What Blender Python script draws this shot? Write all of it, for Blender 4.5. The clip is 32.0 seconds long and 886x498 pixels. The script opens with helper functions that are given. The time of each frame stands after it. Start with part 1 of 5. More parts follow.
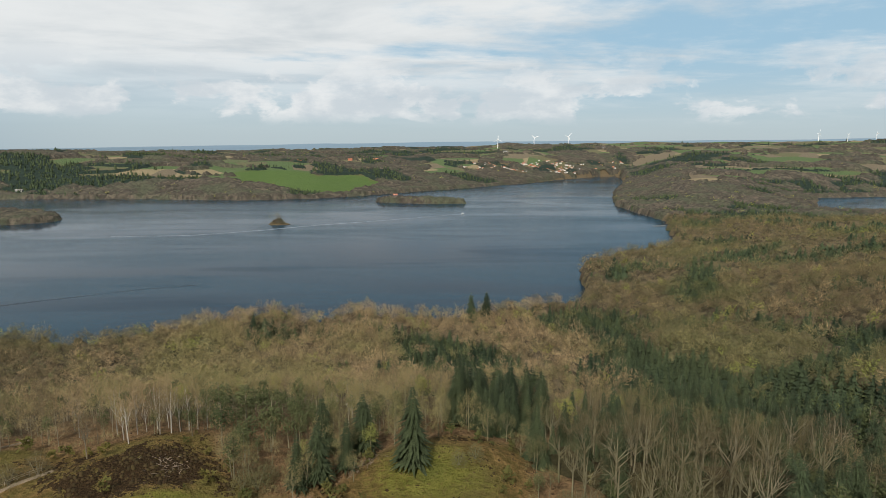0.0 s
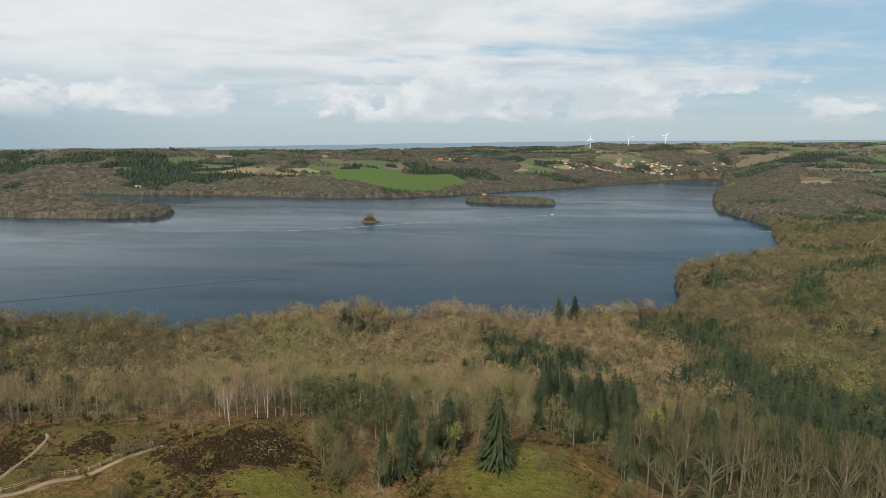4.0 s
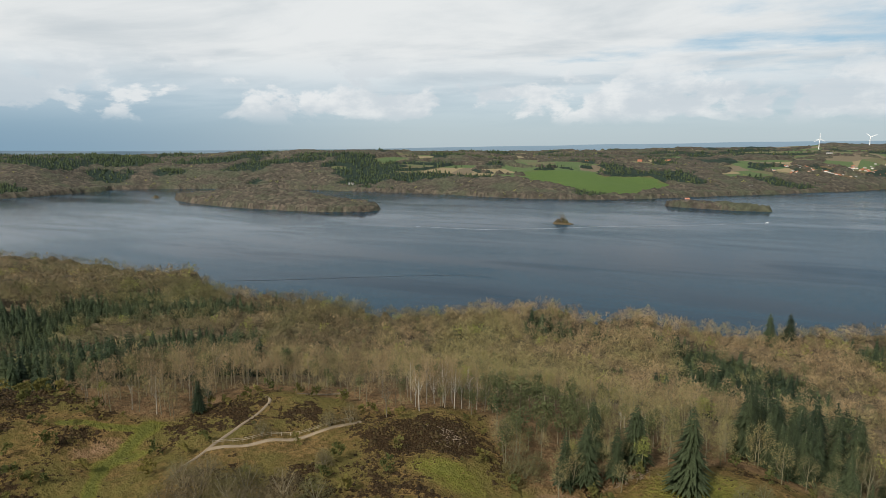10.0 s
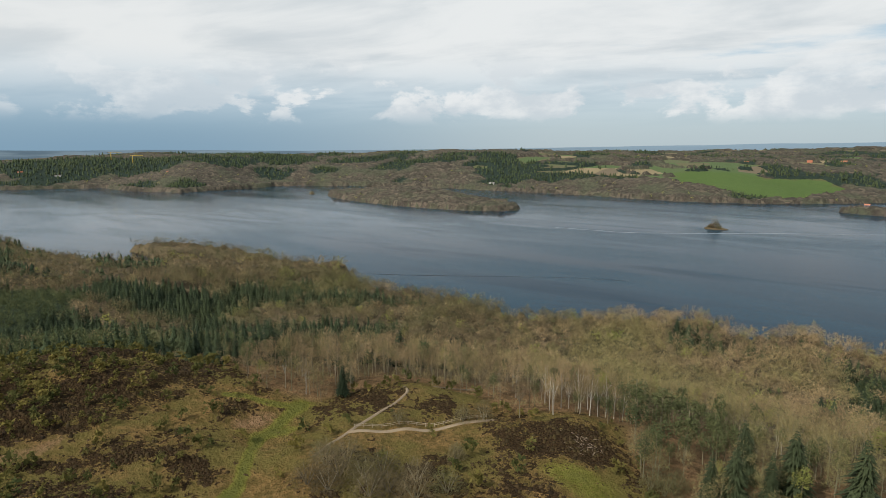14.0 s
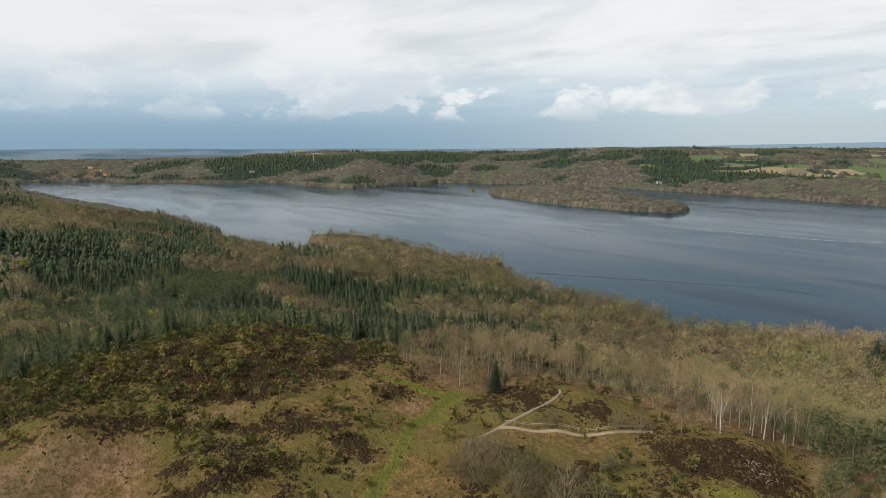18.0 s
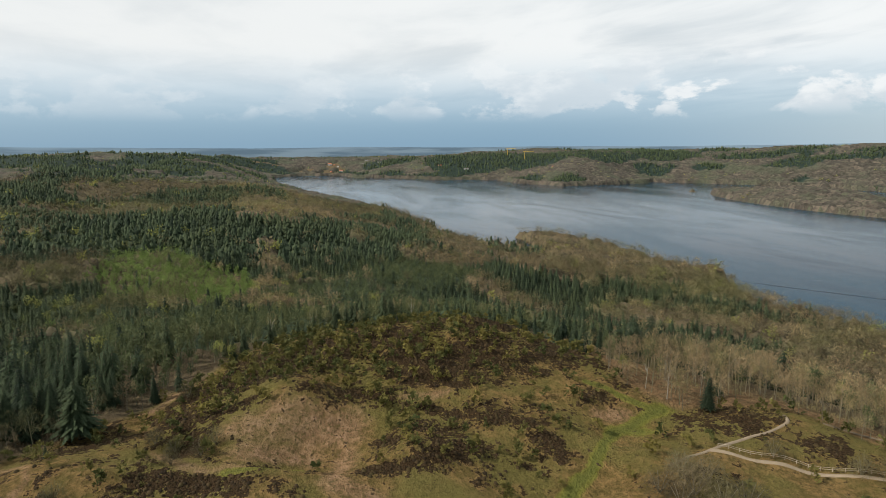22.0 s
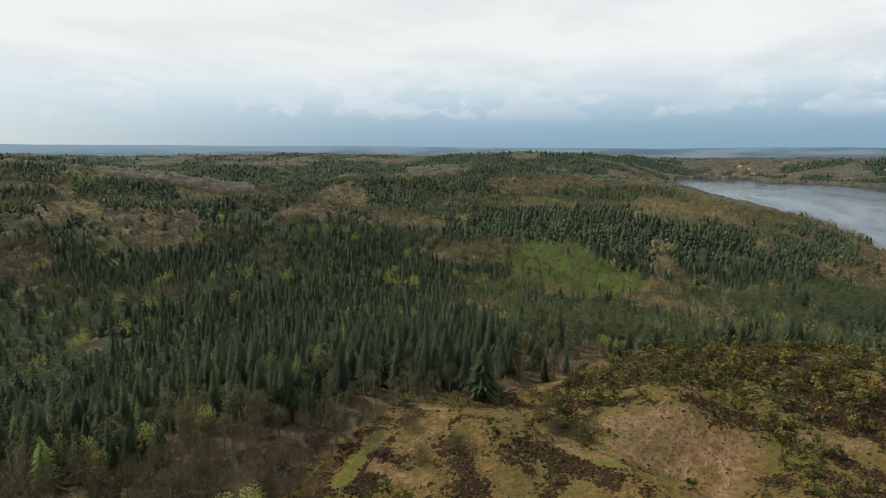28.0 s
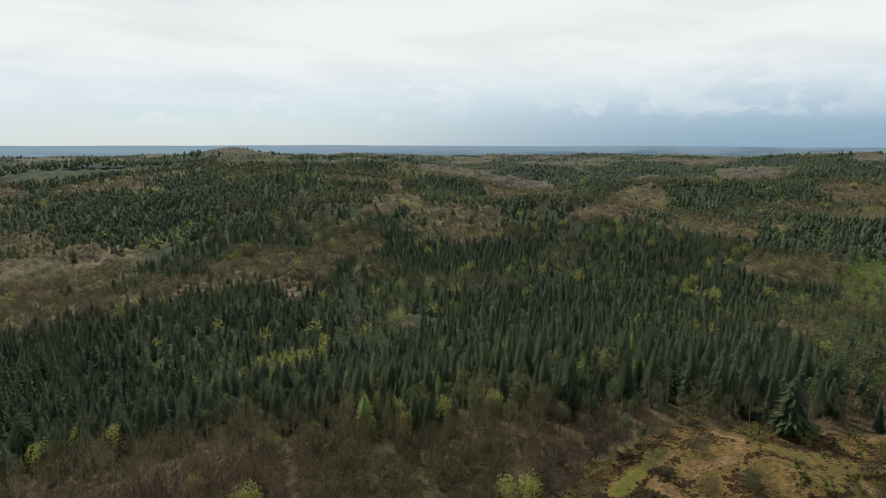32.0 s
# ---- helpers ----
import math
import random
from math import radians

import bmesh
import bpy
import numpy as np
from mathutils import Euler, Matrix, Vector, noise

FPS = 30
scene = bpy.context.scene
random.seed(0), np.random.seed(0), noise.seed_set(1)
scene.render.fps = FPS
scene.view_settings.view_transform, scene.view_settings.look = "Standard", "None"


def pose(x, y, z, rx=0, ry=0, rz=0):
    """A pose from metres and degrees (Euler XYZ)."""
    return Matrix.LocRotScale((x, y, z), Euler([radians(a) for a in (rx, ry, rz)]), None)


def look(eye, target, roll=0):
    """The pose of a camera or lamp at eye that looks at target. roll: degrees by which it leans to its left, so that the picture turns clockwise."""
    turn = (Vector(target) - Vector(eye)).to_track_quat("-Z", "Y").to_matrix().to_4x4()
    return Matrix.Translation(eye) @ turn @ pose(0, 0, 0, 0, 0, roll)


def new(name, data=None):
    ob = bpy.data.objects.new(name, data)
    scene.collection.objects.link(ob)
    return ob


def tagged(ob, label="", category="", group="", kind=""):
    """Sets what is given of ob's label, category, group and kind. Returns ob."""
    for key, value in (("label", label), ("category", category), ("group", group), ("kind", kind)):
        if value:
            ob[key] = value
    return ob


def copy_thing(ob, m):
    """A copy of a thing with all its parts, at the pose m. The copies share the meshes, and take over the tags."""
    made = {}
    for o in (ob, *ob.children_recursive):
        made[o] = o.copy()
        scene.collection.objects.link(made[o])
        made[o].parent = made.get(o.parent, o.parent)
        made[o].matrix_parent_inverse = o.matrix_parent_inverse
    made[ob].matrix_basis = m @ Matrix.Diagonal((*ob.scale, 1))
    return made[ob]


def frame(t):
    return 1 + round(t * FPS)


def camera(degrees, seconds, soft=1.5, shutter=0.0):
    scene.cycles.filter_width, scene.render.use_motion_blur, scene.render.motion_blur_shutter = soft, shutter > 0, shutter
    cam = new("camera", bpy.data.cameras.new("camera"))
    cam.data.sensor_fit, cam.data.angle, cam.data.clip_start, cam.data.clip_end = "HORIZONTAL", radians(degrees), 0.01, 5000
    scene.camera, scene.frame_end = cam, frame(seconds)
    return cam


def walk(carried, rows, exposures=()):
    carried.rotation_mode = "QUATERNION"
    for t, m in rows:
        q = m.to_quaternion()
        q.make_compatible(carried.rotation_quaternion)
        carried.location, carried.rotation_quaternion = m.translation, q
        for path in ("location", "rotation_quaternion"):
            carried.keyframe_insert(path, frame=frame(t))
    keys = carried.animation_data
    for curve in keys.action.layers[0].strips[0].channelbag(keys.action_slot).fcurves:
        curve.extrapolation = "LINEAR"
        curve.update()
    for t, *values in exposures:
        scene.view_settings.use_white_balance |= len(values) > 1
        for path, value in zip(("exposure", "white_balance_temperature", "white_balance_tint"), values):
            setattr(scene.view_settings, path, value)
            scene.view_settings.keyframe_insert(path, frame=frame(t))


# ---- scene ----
cam = camera(71.55, 32.0, soft=0.75)
# seconds, place, yaw to the left, pitch, roll
ROWS = [
    (0.0, -0.02, 0.00, 139.98, 0.768, -9.346, 0.157),
    (1.0, -0.14, -0.10, 140.02, 2.982, -9.346, 0.157),
    (2.0, -0.26, -0.20, 140.06, 5.062, -9.346, 0.161),
    (3.0, -0.35, -0.28, 140.06, 7.072, -9.348, 0.193),
    (3.5, -0.39, -0.31, 140.06, 8.069, -9.369, 0.235),
    (5.5, -0.46, -0.37, 139.97, 12.183, -9.467, 0.267),
    (6.0, -0.49, -0.36, 139.96, 13.683, -9.478, 0.250),
    (7.0, -0.55, -0.35, 139.95, 17.297, -9.468, 0.250),
    (8.0, -0.63, -0.31, 139.94, 20.349, -9.428, 0.223),
    (9.0, -0.71, -0.26, 139.96, 23.529, -9.404, 0.204),
    (10.0, -0.80, -0.23, 139.98, 26.824, -9.375, 0.212),
    (11.0, -0.91, -0.25, 140.00, 30.097, -9.394, 0.245),
    (12.0, -1.02, -0.28, 139.99, 33.433, -9.379, 0.212),
    (13.0, -1.10, -0.28, 139.94, 36.700, -9.406, 0.233),
    (14.0, -1.18, -0.25, 139.85, 39.801, -9.443, 0.190),
    (14.5, -1.23, -0.23, 139.79, 41.384, -9.467, 0.149),
    (16.5, -1.50, 0.01, 139.47, 48.024, -9.546, 0.051),
    (17.0, -1.60, 0.07, 139.41, 50.079, -9.560, 0.020),
    (18.0, -1.81, 0.19, 139.34, 54.592, -9.630, -0.023),
    (19.0, -2.01, 0.25, 139.32, 59.080, -9.703, -0.076),
    (20.0, -2.14, 0.26, 139.32, 63.623, -9.723, -0.186),
    (21.0, -2.16, 0.22, 139.34, 68.690, -9.752, -0.314),
    (22.0, -2.09, 0.15, 139.36, 73.924, -9.768, -0.367),
    (23.0, -1.94, 0.05, 139.36, 79.517, -9.751, -0.393),
    (24.0, -1.77, -0.05, 139.35, 85.422, -9.678, -0.449),
    (25.0, -1.61, -0.15, 139.35, 91.030, -9.643, -0.403),
    (25.5, -1.54, -0.21, 139.35, 94.057, -9.610, -0.450),
    (27.5, -1.31, -0.53, 139.48, 106.588, -9.491, -0.463),
    (28.0, -1.25, -0.58, 139.52, 109.860, -9.484, -0.471),
    (29.0, -1.13, -0.65, 139.60, 116.528, -9.398, -0.530),
    (30.0, -0.99, -0.69, 139.66, 123.230, -9.370, -0.552),
    (31.0, -0.85, -0.70, 139.74, 130.093, -9.305, -0.560),
    (32.0, -0.70, -0.72, 139.82, 136.961, -9.223, -0.557),
]
walk(cam, [(t, pose(x, y, z, 90 + pitch, 0, yaw) @ pose(0, 0, 0, 0, 0, roll)) for t, x, y, z, yaw, pitch, roll in ROWS], [(0.0, 0.0), (12.0, 0.0), (21.0, 0.18), (32.0, 0.2)])

# ---- world, sun ----
SUN_AZ, SUN_EL = 165.0, 42.0          # degrees: to the left of +y, above the horizon
world = bpy.data.worlds.new("sky")
scene.world = world
world.use_nodes = True


class Nodes:
    """A small builder for node trees."""

    def __init__(self, tree):
        self.tree = tree
        tree.nodes.clear()

    def add(self, kind, values=None, **props):
        n = self.tree.nodes.new(kind)
        for key, v in props.items():
            setattr(n, key, v)
        for key, v in (values or {}).items():
            self.put(n.inputs[key], v)
        return n

    def put(self, socket, v):
        if isinstance(v, bpy.types.NodeSocket):
            self.tree.links.new(v, socket)
        else:
            socket.default_value = v

    def math(self, op, a, b=0.0, c=0.0, clamp=False):
        n = self.add("ShaderNodeMath", {0: a, 1: b, 2: c}, operation=op, use_clamp=clamp)
        return n.outputs[0]

    def vec(self, op, a, b=(0, 0, 0)):
        n = self.add("ShaderNodeVectorMath", {0: a, 1: b}, operation=op)
        return n.outputs[0]

    def noise(self, vector, scale, detail=4.0, rough=0.55, distortion=0.0):
        n = self.add("ShaderNodeTexNoise", {"Vector": vector, "Scale": scale, "Detail": detail, "Roughness": rough, "Distortion": distortion})
        return n.outputs["Fac"]

    def ramp(self, fac, low, high):
        n = self.add("ShaderNodeMapRange", {0: fac, 1: low, 2: high}, interpolation_type="SMOOTHSTEP")
        return n.outputs[0]

    def mix(self, fac, a, b):
        n = self.add("ShaderNodeMix", data_type="RGBA")
        self.put(n.inputs[0], fac)
        self.put(n.inputs[6], a)
        self.put(n.inputs[7], b)
        return n.outputs[2]


def rgb(r, g, b):
    return (r, g, b, 1.0)


def build_sky():
    k = Nodes(world.node_tree)
    out = k.add("ShaderNodeOutputWorld")
    back = k.add("ShaderNodeBackground", {"Strength": 0.1})
    k.put(out.inputs[0], back.outputs[0])
    sky = k.add("ShaderNodeTexSky", sky_type="NISHITA", sun_disc=False, sun_elevation=radians(SUN_EL), sun_rotation=radians(-SUN_AZ), air_density=1.0, dust_density=1.2)
    d = k.add("ShaderNodeTexCoord").outputs["Generated"]
    sep = k.add("ShaderNodeSeparateXYZ", {0: d})
    x, y, z = sep.outputs
    up = k.math("MAXIMUM", z, 0.0)
    # a flat cloud deck seen in perspective
    lift = k.math("ADD", up, 0.07)
    deck = k.add("ShaderNodeCombineXYZ", {0: k.math("DIVIDE", x, lift), 1: k.math("DIVIDE", y, lift), 2: 0.0}).outputs[0]
    broad = k.noise(k.vec("MULTIPLY", deck, (0.55, 0.8, 1)), 0.62, 9, 0.58, 0.25)
    fine = k.noise(deck, 2.3, 9, 0.62, 0.1)
    body = k.math("ADD", k.math("MULTIPLY", broad, 0.8), k.math("MULTIPLY", fine, 0.2))
    # more cover towards the sun's side, more blue away from it
    side = k.math("ADD", k.math("MULTIPLY", x, -0.75), k.math("MULTIPLY", y, -0.62))
    cover = k.math("ADD", k.math("ADD", body, 0.075), k.math("MULTIPLY", side, 0.24))
    thick = k.ramp(cover, 0.30, 0.47)
    # heaped clouds standing over the horizon
    heap_v = k.vec("MULTIPLY", d, (1.0, 1.0, 2.0))
    heap = k.noise(heap_v, 8.5, 10, 0.58, 0.2)
    low = k.math("MULTIPLY", k.ramp(z, 0.030, 0.055), k.math("SUBTRACT", 1.0, k.ramp(z, 0.07, 0.17)))
    low = k.math("MULTIPLY", low, k.math("SUBTRACT", 1.0, k.math("MULTIPLY", k.ramp(side, 0.1, 0.8), 0.65)))
    puffs = k.math("MULTIPLY", k.ramp(k.math("ADD", heap, k.math("MULTIPLY", low, 0.06)), 0.52, 0.60), low)
    heap_tone = k.mix(k.ramp(k.noise(k.vec("ADD", heap_v, (0.01, 0.01, 0.035)), 9.0, 8, 0.6), 0.38, 0.6), rgb(8.7, 8.75, 8.7), rgb(6.2, 6.7, 7.1))
    shade = k.noise(k.vec("ADD", k.vec("MULTIPLY", deck, (0.7, 1.0, 1.0)), (0.13, 0.09, 0.0)), 0.8, 9, 0.56, 0.3)
    tone = k.mix(k.ramp(shade, 0.32, 0.60), rgb(5.7, 6.25, 6.6), rgb(7.9, 8.15, 8.2))
    tone = k.mix(k.ramp(side, 0.1, 1.0), tone, k.mix(0.6, tone, rgb(7.4, 7.55, 7.5)))
    horizon = k.mix(k.ramp(k.math("MULTIPLY", x, -1.0), 0.45, 0.95), rgb(4.9, 5.9, 6.4), rgb(2.2, 3.7, 5.1))
    haze = k.mix(k.ramp(z, 0.0, 0.16), horizon, rgb(3.5, 5.5, 7.0))
    blue = k.mix(0.85, sky.outputs[0], haze)
    veil = k.math("MULTIPLY", k.ramp(z, 0.015, 0.15), thick)
    lower = k.mix(veil, blue, tone)
    full = k.mix(k.math("MULTIPLY", puffs, 0.75), lower, heap_tone)
    k.put(back.inputs[0], full)


build_sky()
sun_data = bpy.data.lights.new("sun", "SUN")
sun_data.energy, sun_data.angle, sun_data.color = 5.0, radians(0.8), (1.0, 0.935, 0.845)
sun = new("sun", sun_data)
sun_way = Vector((-math.sin(radians(SUN_AZ)) * math.cos(radians(SUN_EL)), math.cos(radians(SUN_AZ)) * math.cos(radians(SUN_EL)), math.sin(radians(SUN_EL))))
sun.matrix_world = look(sun_way * 500, (0, 0, 0))

# ---- the lie of the land ----
NEAR_SHORE = [(150, 700), (133, 599), (120, 530), (62, 494), (-8, 463), (-43, 470), (-74, 488), (-100, 446), (-140, 474), (-190, 437), (-232, 409),
              (-258, 395), (-316, 408), (-388, 392), (-440, 402), (-492, 424), (-506, 442), (-535, 446), (-565, 428), (-600, 420), (-640, 432), (-690, 424),
              (-752, 398), (-828, 376), (-848, 354), (-770, 350), (-700, 322), (-740, 300), (-815, 268), (-885, 256), (-950, 262), (-1190, 246), (-1370, 210), (-1545, 170),
              (-1750, 120), (-2230, 40), (-2581, 36), (-2710, 37)]
FAR_SHORE = [(-2790, 150), (-2760, 340), (-2530, 354), (-2470, 480), (-2300, 640), (-2190, 850), (-1960, 845), (-1907, 884), (-1794, 915), (-1805, 1030),
             (-1830, 1246), (-1890, 1318), (-1690, 1470), (-1430, 1613), (-1074, 1644), (-826, 1657), (-571, 1630), (-374, 1697), (-264, 1804), (-72, 2031),
             (62, 2183), (297, 2477), (488, 2802), (736, 3096), (853, 3167), (760, 2700), (636, 2313), (509, 1934), (404, 1513), (408, 1341),
             (416, 1186), (373, 1046), (337, 908), (290, 830), (223, 780), (184, 748)]
SIDE_LAKE = [(790, 1350), (940, 1600), (1054, 1790), (1300, 1850), (1800, 2150), (1900, 1900), (1500, 1500), (1100, 1370), (975, 1345)]
# islands: centre, half axes, turn in degrees, height of the ground
ISLANDS = [(-318, 1118, 19, 10, 0, 3), (-80, 1592, 122, 36, -9, 5), (-1095, 1185, 345, 125, -6, 24), (-1475, 1158, 7, 5, 0, 1)]
# gentle hills: centre, radius, rise
HILLS = [(-1700, 2100, 620, 46), (-900, 2500, 650, 34), (-2600, 1300, 700, 40), (-600, -1300, 480, 72), (-1150, -900, 500, 30), (-250, -1500, 600, 40),
         (-1700, -350, 600, 34), (-1000, -250, 330, 10), (-780, 180, 160, 4), (-1300, 30, 260, -8), (-1900, -60, 350, -16), (-2300, -500, 700, 40), (300, 420, 130, 10), (560, 800, 220, 10), (715, 1080, 250, -24),
         (900, 2500, 700, 34), (1500, 700, 500, 22), (-420, -330, 130, 14),
         (-640, -450, 110, 20), (-330, -520, 120, 14), (-880, -480, 150, 18), (-520, -800, 180, 20)]
# small rises of the heath, the last two lifting the cape to fit the camera's view: centre, radius, rise
KNOLLS = [(-215, 40, 42, 9), (-180, 75, 30, 3), (-165, 0, 20, 3), (-138, -45, 24, 4), (-75, 140, 16, 3), (0, 140, 22, 4), (-118, 60, 16, -5), (-140, 92, 13, -4), (-128, 132, 16, 4),
          (-150, 8, 13, -6), (-172, 5, 12, 5), (-130, -4, 9, 3), (-138, 36, 11, 4), (-158, -24, 9, -3), (-35, 118, 18, -3), (-224, 78, 34, 5), (-780, 392, 55, 6), (-715, 405, 55, 5)]
HEATH = [(60, 60), (18, 118), (20, 152), (0, 156), (-15, 146), (-26, 133), (-42, 126), (-52, 134), (-64, 152), (-75, 152), (-88, 140), (-111, 147), (-132, 140),
         (-138, 124), (-146, 110), (-165, 104), (-200, 112), (-219, 116), (-240, 106), (-250, 70), (-250, 30), (-252, 0), (-230, -12), (-189, -36), (-172, -55), (-155, -73),
         (-130, -73), (-100, -78), (-60, -74), (0, -60), (60, 0)]


def lattice(ix, iy, seed):
    h = (ix.astype(np.int64) * 374761393 + iy.astype(np.int64) * 668265263 + seed * 974634761) & 0xFFFFFFFF
    h = ((h ^ (h >> 13)) * 1274126177) & 0xFFFFFFFF
    return ((h ^ (h >> 16)) & 0xFFFF) / 65535.0


def grain(x, y, size, seed=0, octaves=3):
    """Smooth value noise, about -1 to 1."""
    total, amp, norm = 0.0, 1.0, 0.0
    for o in range(octaves):
        u, v = x / size * 2 ** o + 17.3 * o, y / size * 2 ** o - 9.1 * o
        i, j = np.floor(u), np.floor(v)
        a, b = u - i, v - j
        a, b = a * a * (3 - 2 * a), b * b * (3 - 2 * b)
        n = (lattice(i, j, seed + o) * (1 - a) + lattice(i + 1, j, seed + o) * a) * (1 - b) + (lattice(i, j + 1, seed + o) * (1 - a) + lattice(i + 1, j + 1, seed + o) * a) * b
        total, norm, amp = total + amp * (2 * n - 1), norm + amp, amp * 0.5
    return total / norm


def rim(x, y, ring):
    """Distance to a closed ring: positive inside."""
    best, inside = np.full(x.shape, 1e9), np.zeros(x.shape, bool)
    for (ax, ay), (bx, by) in zip(ring, ring[1:] + ring[:1]):
        ex, ey = bx - ax, by - ay
        t = np.clip(((x - ax) * ex + (y - ay) * ey) / (ex * ex + ey * ey), 0, 1)
        best = np.minimum(best, (x - ax - t * ex) ** 2 + (y - ay - t * ey) ** 2)
        if by != ay:
            inside ^= ((ay > y) != (by > y)) & (x < ex * (y - ay) / ey + ax)
    return np.where(inside, 1, -1) * np.sqrt(best)


def step(v, low, high):
    t = np.clip((v - low) / (high - low), 0, 1)
    return t * t * (3 - 2 * t)


def oval(x, y, cx, cy, rx, ry, turn=0.0):
    c, s = math.cos(radians(turn)), math.sin(radians(turn))
    u, v = ((x - cx) * c + (y - cy) * s) / rx, ((y - cy) * c - (x - cx) * s) / ry
    return np.sqrt(u * u + v * v)


def shore(x, y):
    """Metres from the water: positive on land."""
    wob = 5 * grain(x, y, 40, 3, 2)
    d = -np.maximum(rim(x, y, NEAR_SHORE + FAR_SHORE), rim(x, y, SIDE_LAKE)) + wob
    for cx, cy, rx, ry, turn, _ in ISLANDS:
        d = np.maximum(d, (1 - oval(x, y, cx, cy, rx, ry, turn)) * ry + 0.3 * wob * min(1, ry / 30))
    return d


def height(x, y):
    x, y = np.asarray(x, float), np.asarray(y, float)
    d = shore(x, y)
    r = np.hypot(x, y)
    land = np.clip(d / 6, -3, 1.2)
    z = 26 * step(d, 5, 330) + 30 * step(r, 1500, 3200) * step(d, 10, 500) 
    skyline = 0.1 - 0.5 * np.cos(np.clip(np.radians(np.degrees(np.arctan2(-x, y)) - 70) * 1.7, -math.pi, math.pi))
    z = z + (44 - 40 * step(np.degrees(np.arctan2(-x, y)), 30, 75) + 85 * skyline + 30 * (1 - step(np.degrees(np.arctan2(-x, y)), -15, 40)) + 14 * grain(x, y, 900, 14, 3)) * step(r, 2300, 4900)
    for cx, cy, rad, rise in HILLS:
        z = z + rise * np.exp(-((x - cx) ** 2 + (y - cy) ** 2) / rad ** 2) * step(d, 0, 180)
    wild = 1 + 0.9 * (1 - step(y, -40, 140)) * step(-x, 60, 200)
    rugged = step(-x, 250, 600) * (1 - step(y, -420, -60)) * (1 - step(r, 1900, 2600))
    z = z + ((18 + 15 * rugged) * grain(x, y, 420, 11, 3) + (10 * wild + 7 * rugged) * grain(x, y, 190, 12, 2)) * step(d, 20, 260) * step(r, 260, 520)
    top = oval(x, y, -75, 25, 245, 215, 12)
    z = z + 38 * (1 - step(top, 0.42, 1.55)) * step(d, 20, 250)
    near = 1 - step(r, 240, 330)
    for cx, cy, rad, rise in KNOLLS:
        z = z + rise * np.exp(-((x - cx) ** 2 + (y - cy) ** 2) / rad ** 2)
    z = z + near * (3.4 * grain(x, y, 36, 21, 3) + 1.1 * grain(x, y, 12, 23, 2) + 0.3 * grain(x, y, 6.5, 22, 1))
    for cx, cy, rx, ry, turn, rise in ISLANDS:
        o = oval(x, y, cx, cy, rx, ry, turn)
        z = np.where(o < 1.05, rise * (1 - step(o, 0.1, 1.0)), z)
    return z * step(d, 0, 12) + land


def ground_at(x, y):
    return float(height(np.array([x]), np.array([y]))[0])


# ---- materials ----
def material(name, rough=0.9):
    m = bpy.data.materials.new(name)
    m.use_nodes = True
    k = Nodes(m.node_tree)
    out = k.add("ShaderNodeOutputMaterial")
    b = k.add("ShaderNodeBsdfPrincipled", {"Roughness": rough})
    b.inputs["Specular IOR Level"].default_value = 0.25
    k.put(out.inputs[0], b.outputs[0])
    return m, k, b


def foliage(name, dark, light, odd, rough=0.85, sheer=0.0, fine=0.0, needle=None):
    """Leaves, needles or twigs: each tree its own tint, finer change along the crown, shade painted into the gaps."""
    m, k, b = material(name, rough)
    b.inputs["Specular IOR Level"].default_value = 0.08
    tint = k.add("ShaderNodeAttribute", attribute_name="tint").outputs["Fac"]
    own = k.add("ShaderNodeObjectInfo").outputs["Random"]
    geo = k.add("ShaderNodeNewGeometry")
    pos, isle = geo.outputs["Position"], geo.outputs["Random Per Island"]
    n = k.noise(pos, 0.35, 4, 0.6)
    t = k.math("ADD", k.math("MULTIPLY", k.math("FRACT", k.math("ADD", tint, own)), 0.6), k.math("ADD", k.math("MULTIPLY", isle, 0.10), k.math("MULTIPLY", n, 0.30)))
    col = k.mix(k.ramp(t, 0.12, 0.8), rgb(*dark), rgb(*light))
    patch = k.noise(pos, 0.010, 3, 0.55)
    stray = k.math("FRACT", k.math("MULTIPLY", k.math("ADD", tint, own), 7.31))
    col = k.mix(k.math("MAXIMUM", k.math("MULTIPLY", k.ramp(patch, 0.46, 0.66), 0.75), k.math("MULTIPLY", k.ramp(stray, 0.72, 0.9), 0.7)), col, rgb(*odd))
    if needle:
        col = k.mix(k.add("ShaderNodeAttribute", attribute_name="needle").outputs["Fac"], col, rgb(*needle))
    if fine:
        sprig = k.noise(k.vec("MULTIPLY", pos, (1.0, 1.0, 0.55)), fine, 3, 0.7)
        # hollows between sprigs get their self-shade as darker colour
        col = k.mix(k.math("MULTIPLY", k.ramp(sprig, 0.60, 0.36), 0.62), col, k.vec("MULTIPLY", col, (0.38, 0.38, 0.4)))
        bump = k.add("ShaderNodeBump", {"Strength": 0.9, "Distance": 0.7, "Height": sprig})
        k.put(b.inputs["Normal"], bump.outputs[0])
    k.put(b.inputs["Base Color"], col)
    if sheer:
        glow = k.add("ShaderNodeBsdfTranslucent", {"Color": col})
        both = k.add("ShaderNodeMixShader", {0: sheer, 1: b.outputs[0], 2: glow.outputs[0]})
        k.put([n for n in k.tree.nodes if n.type == "OUTPUT_MATERIAL"][0].inputs[0], both.outputs[0])
    return m


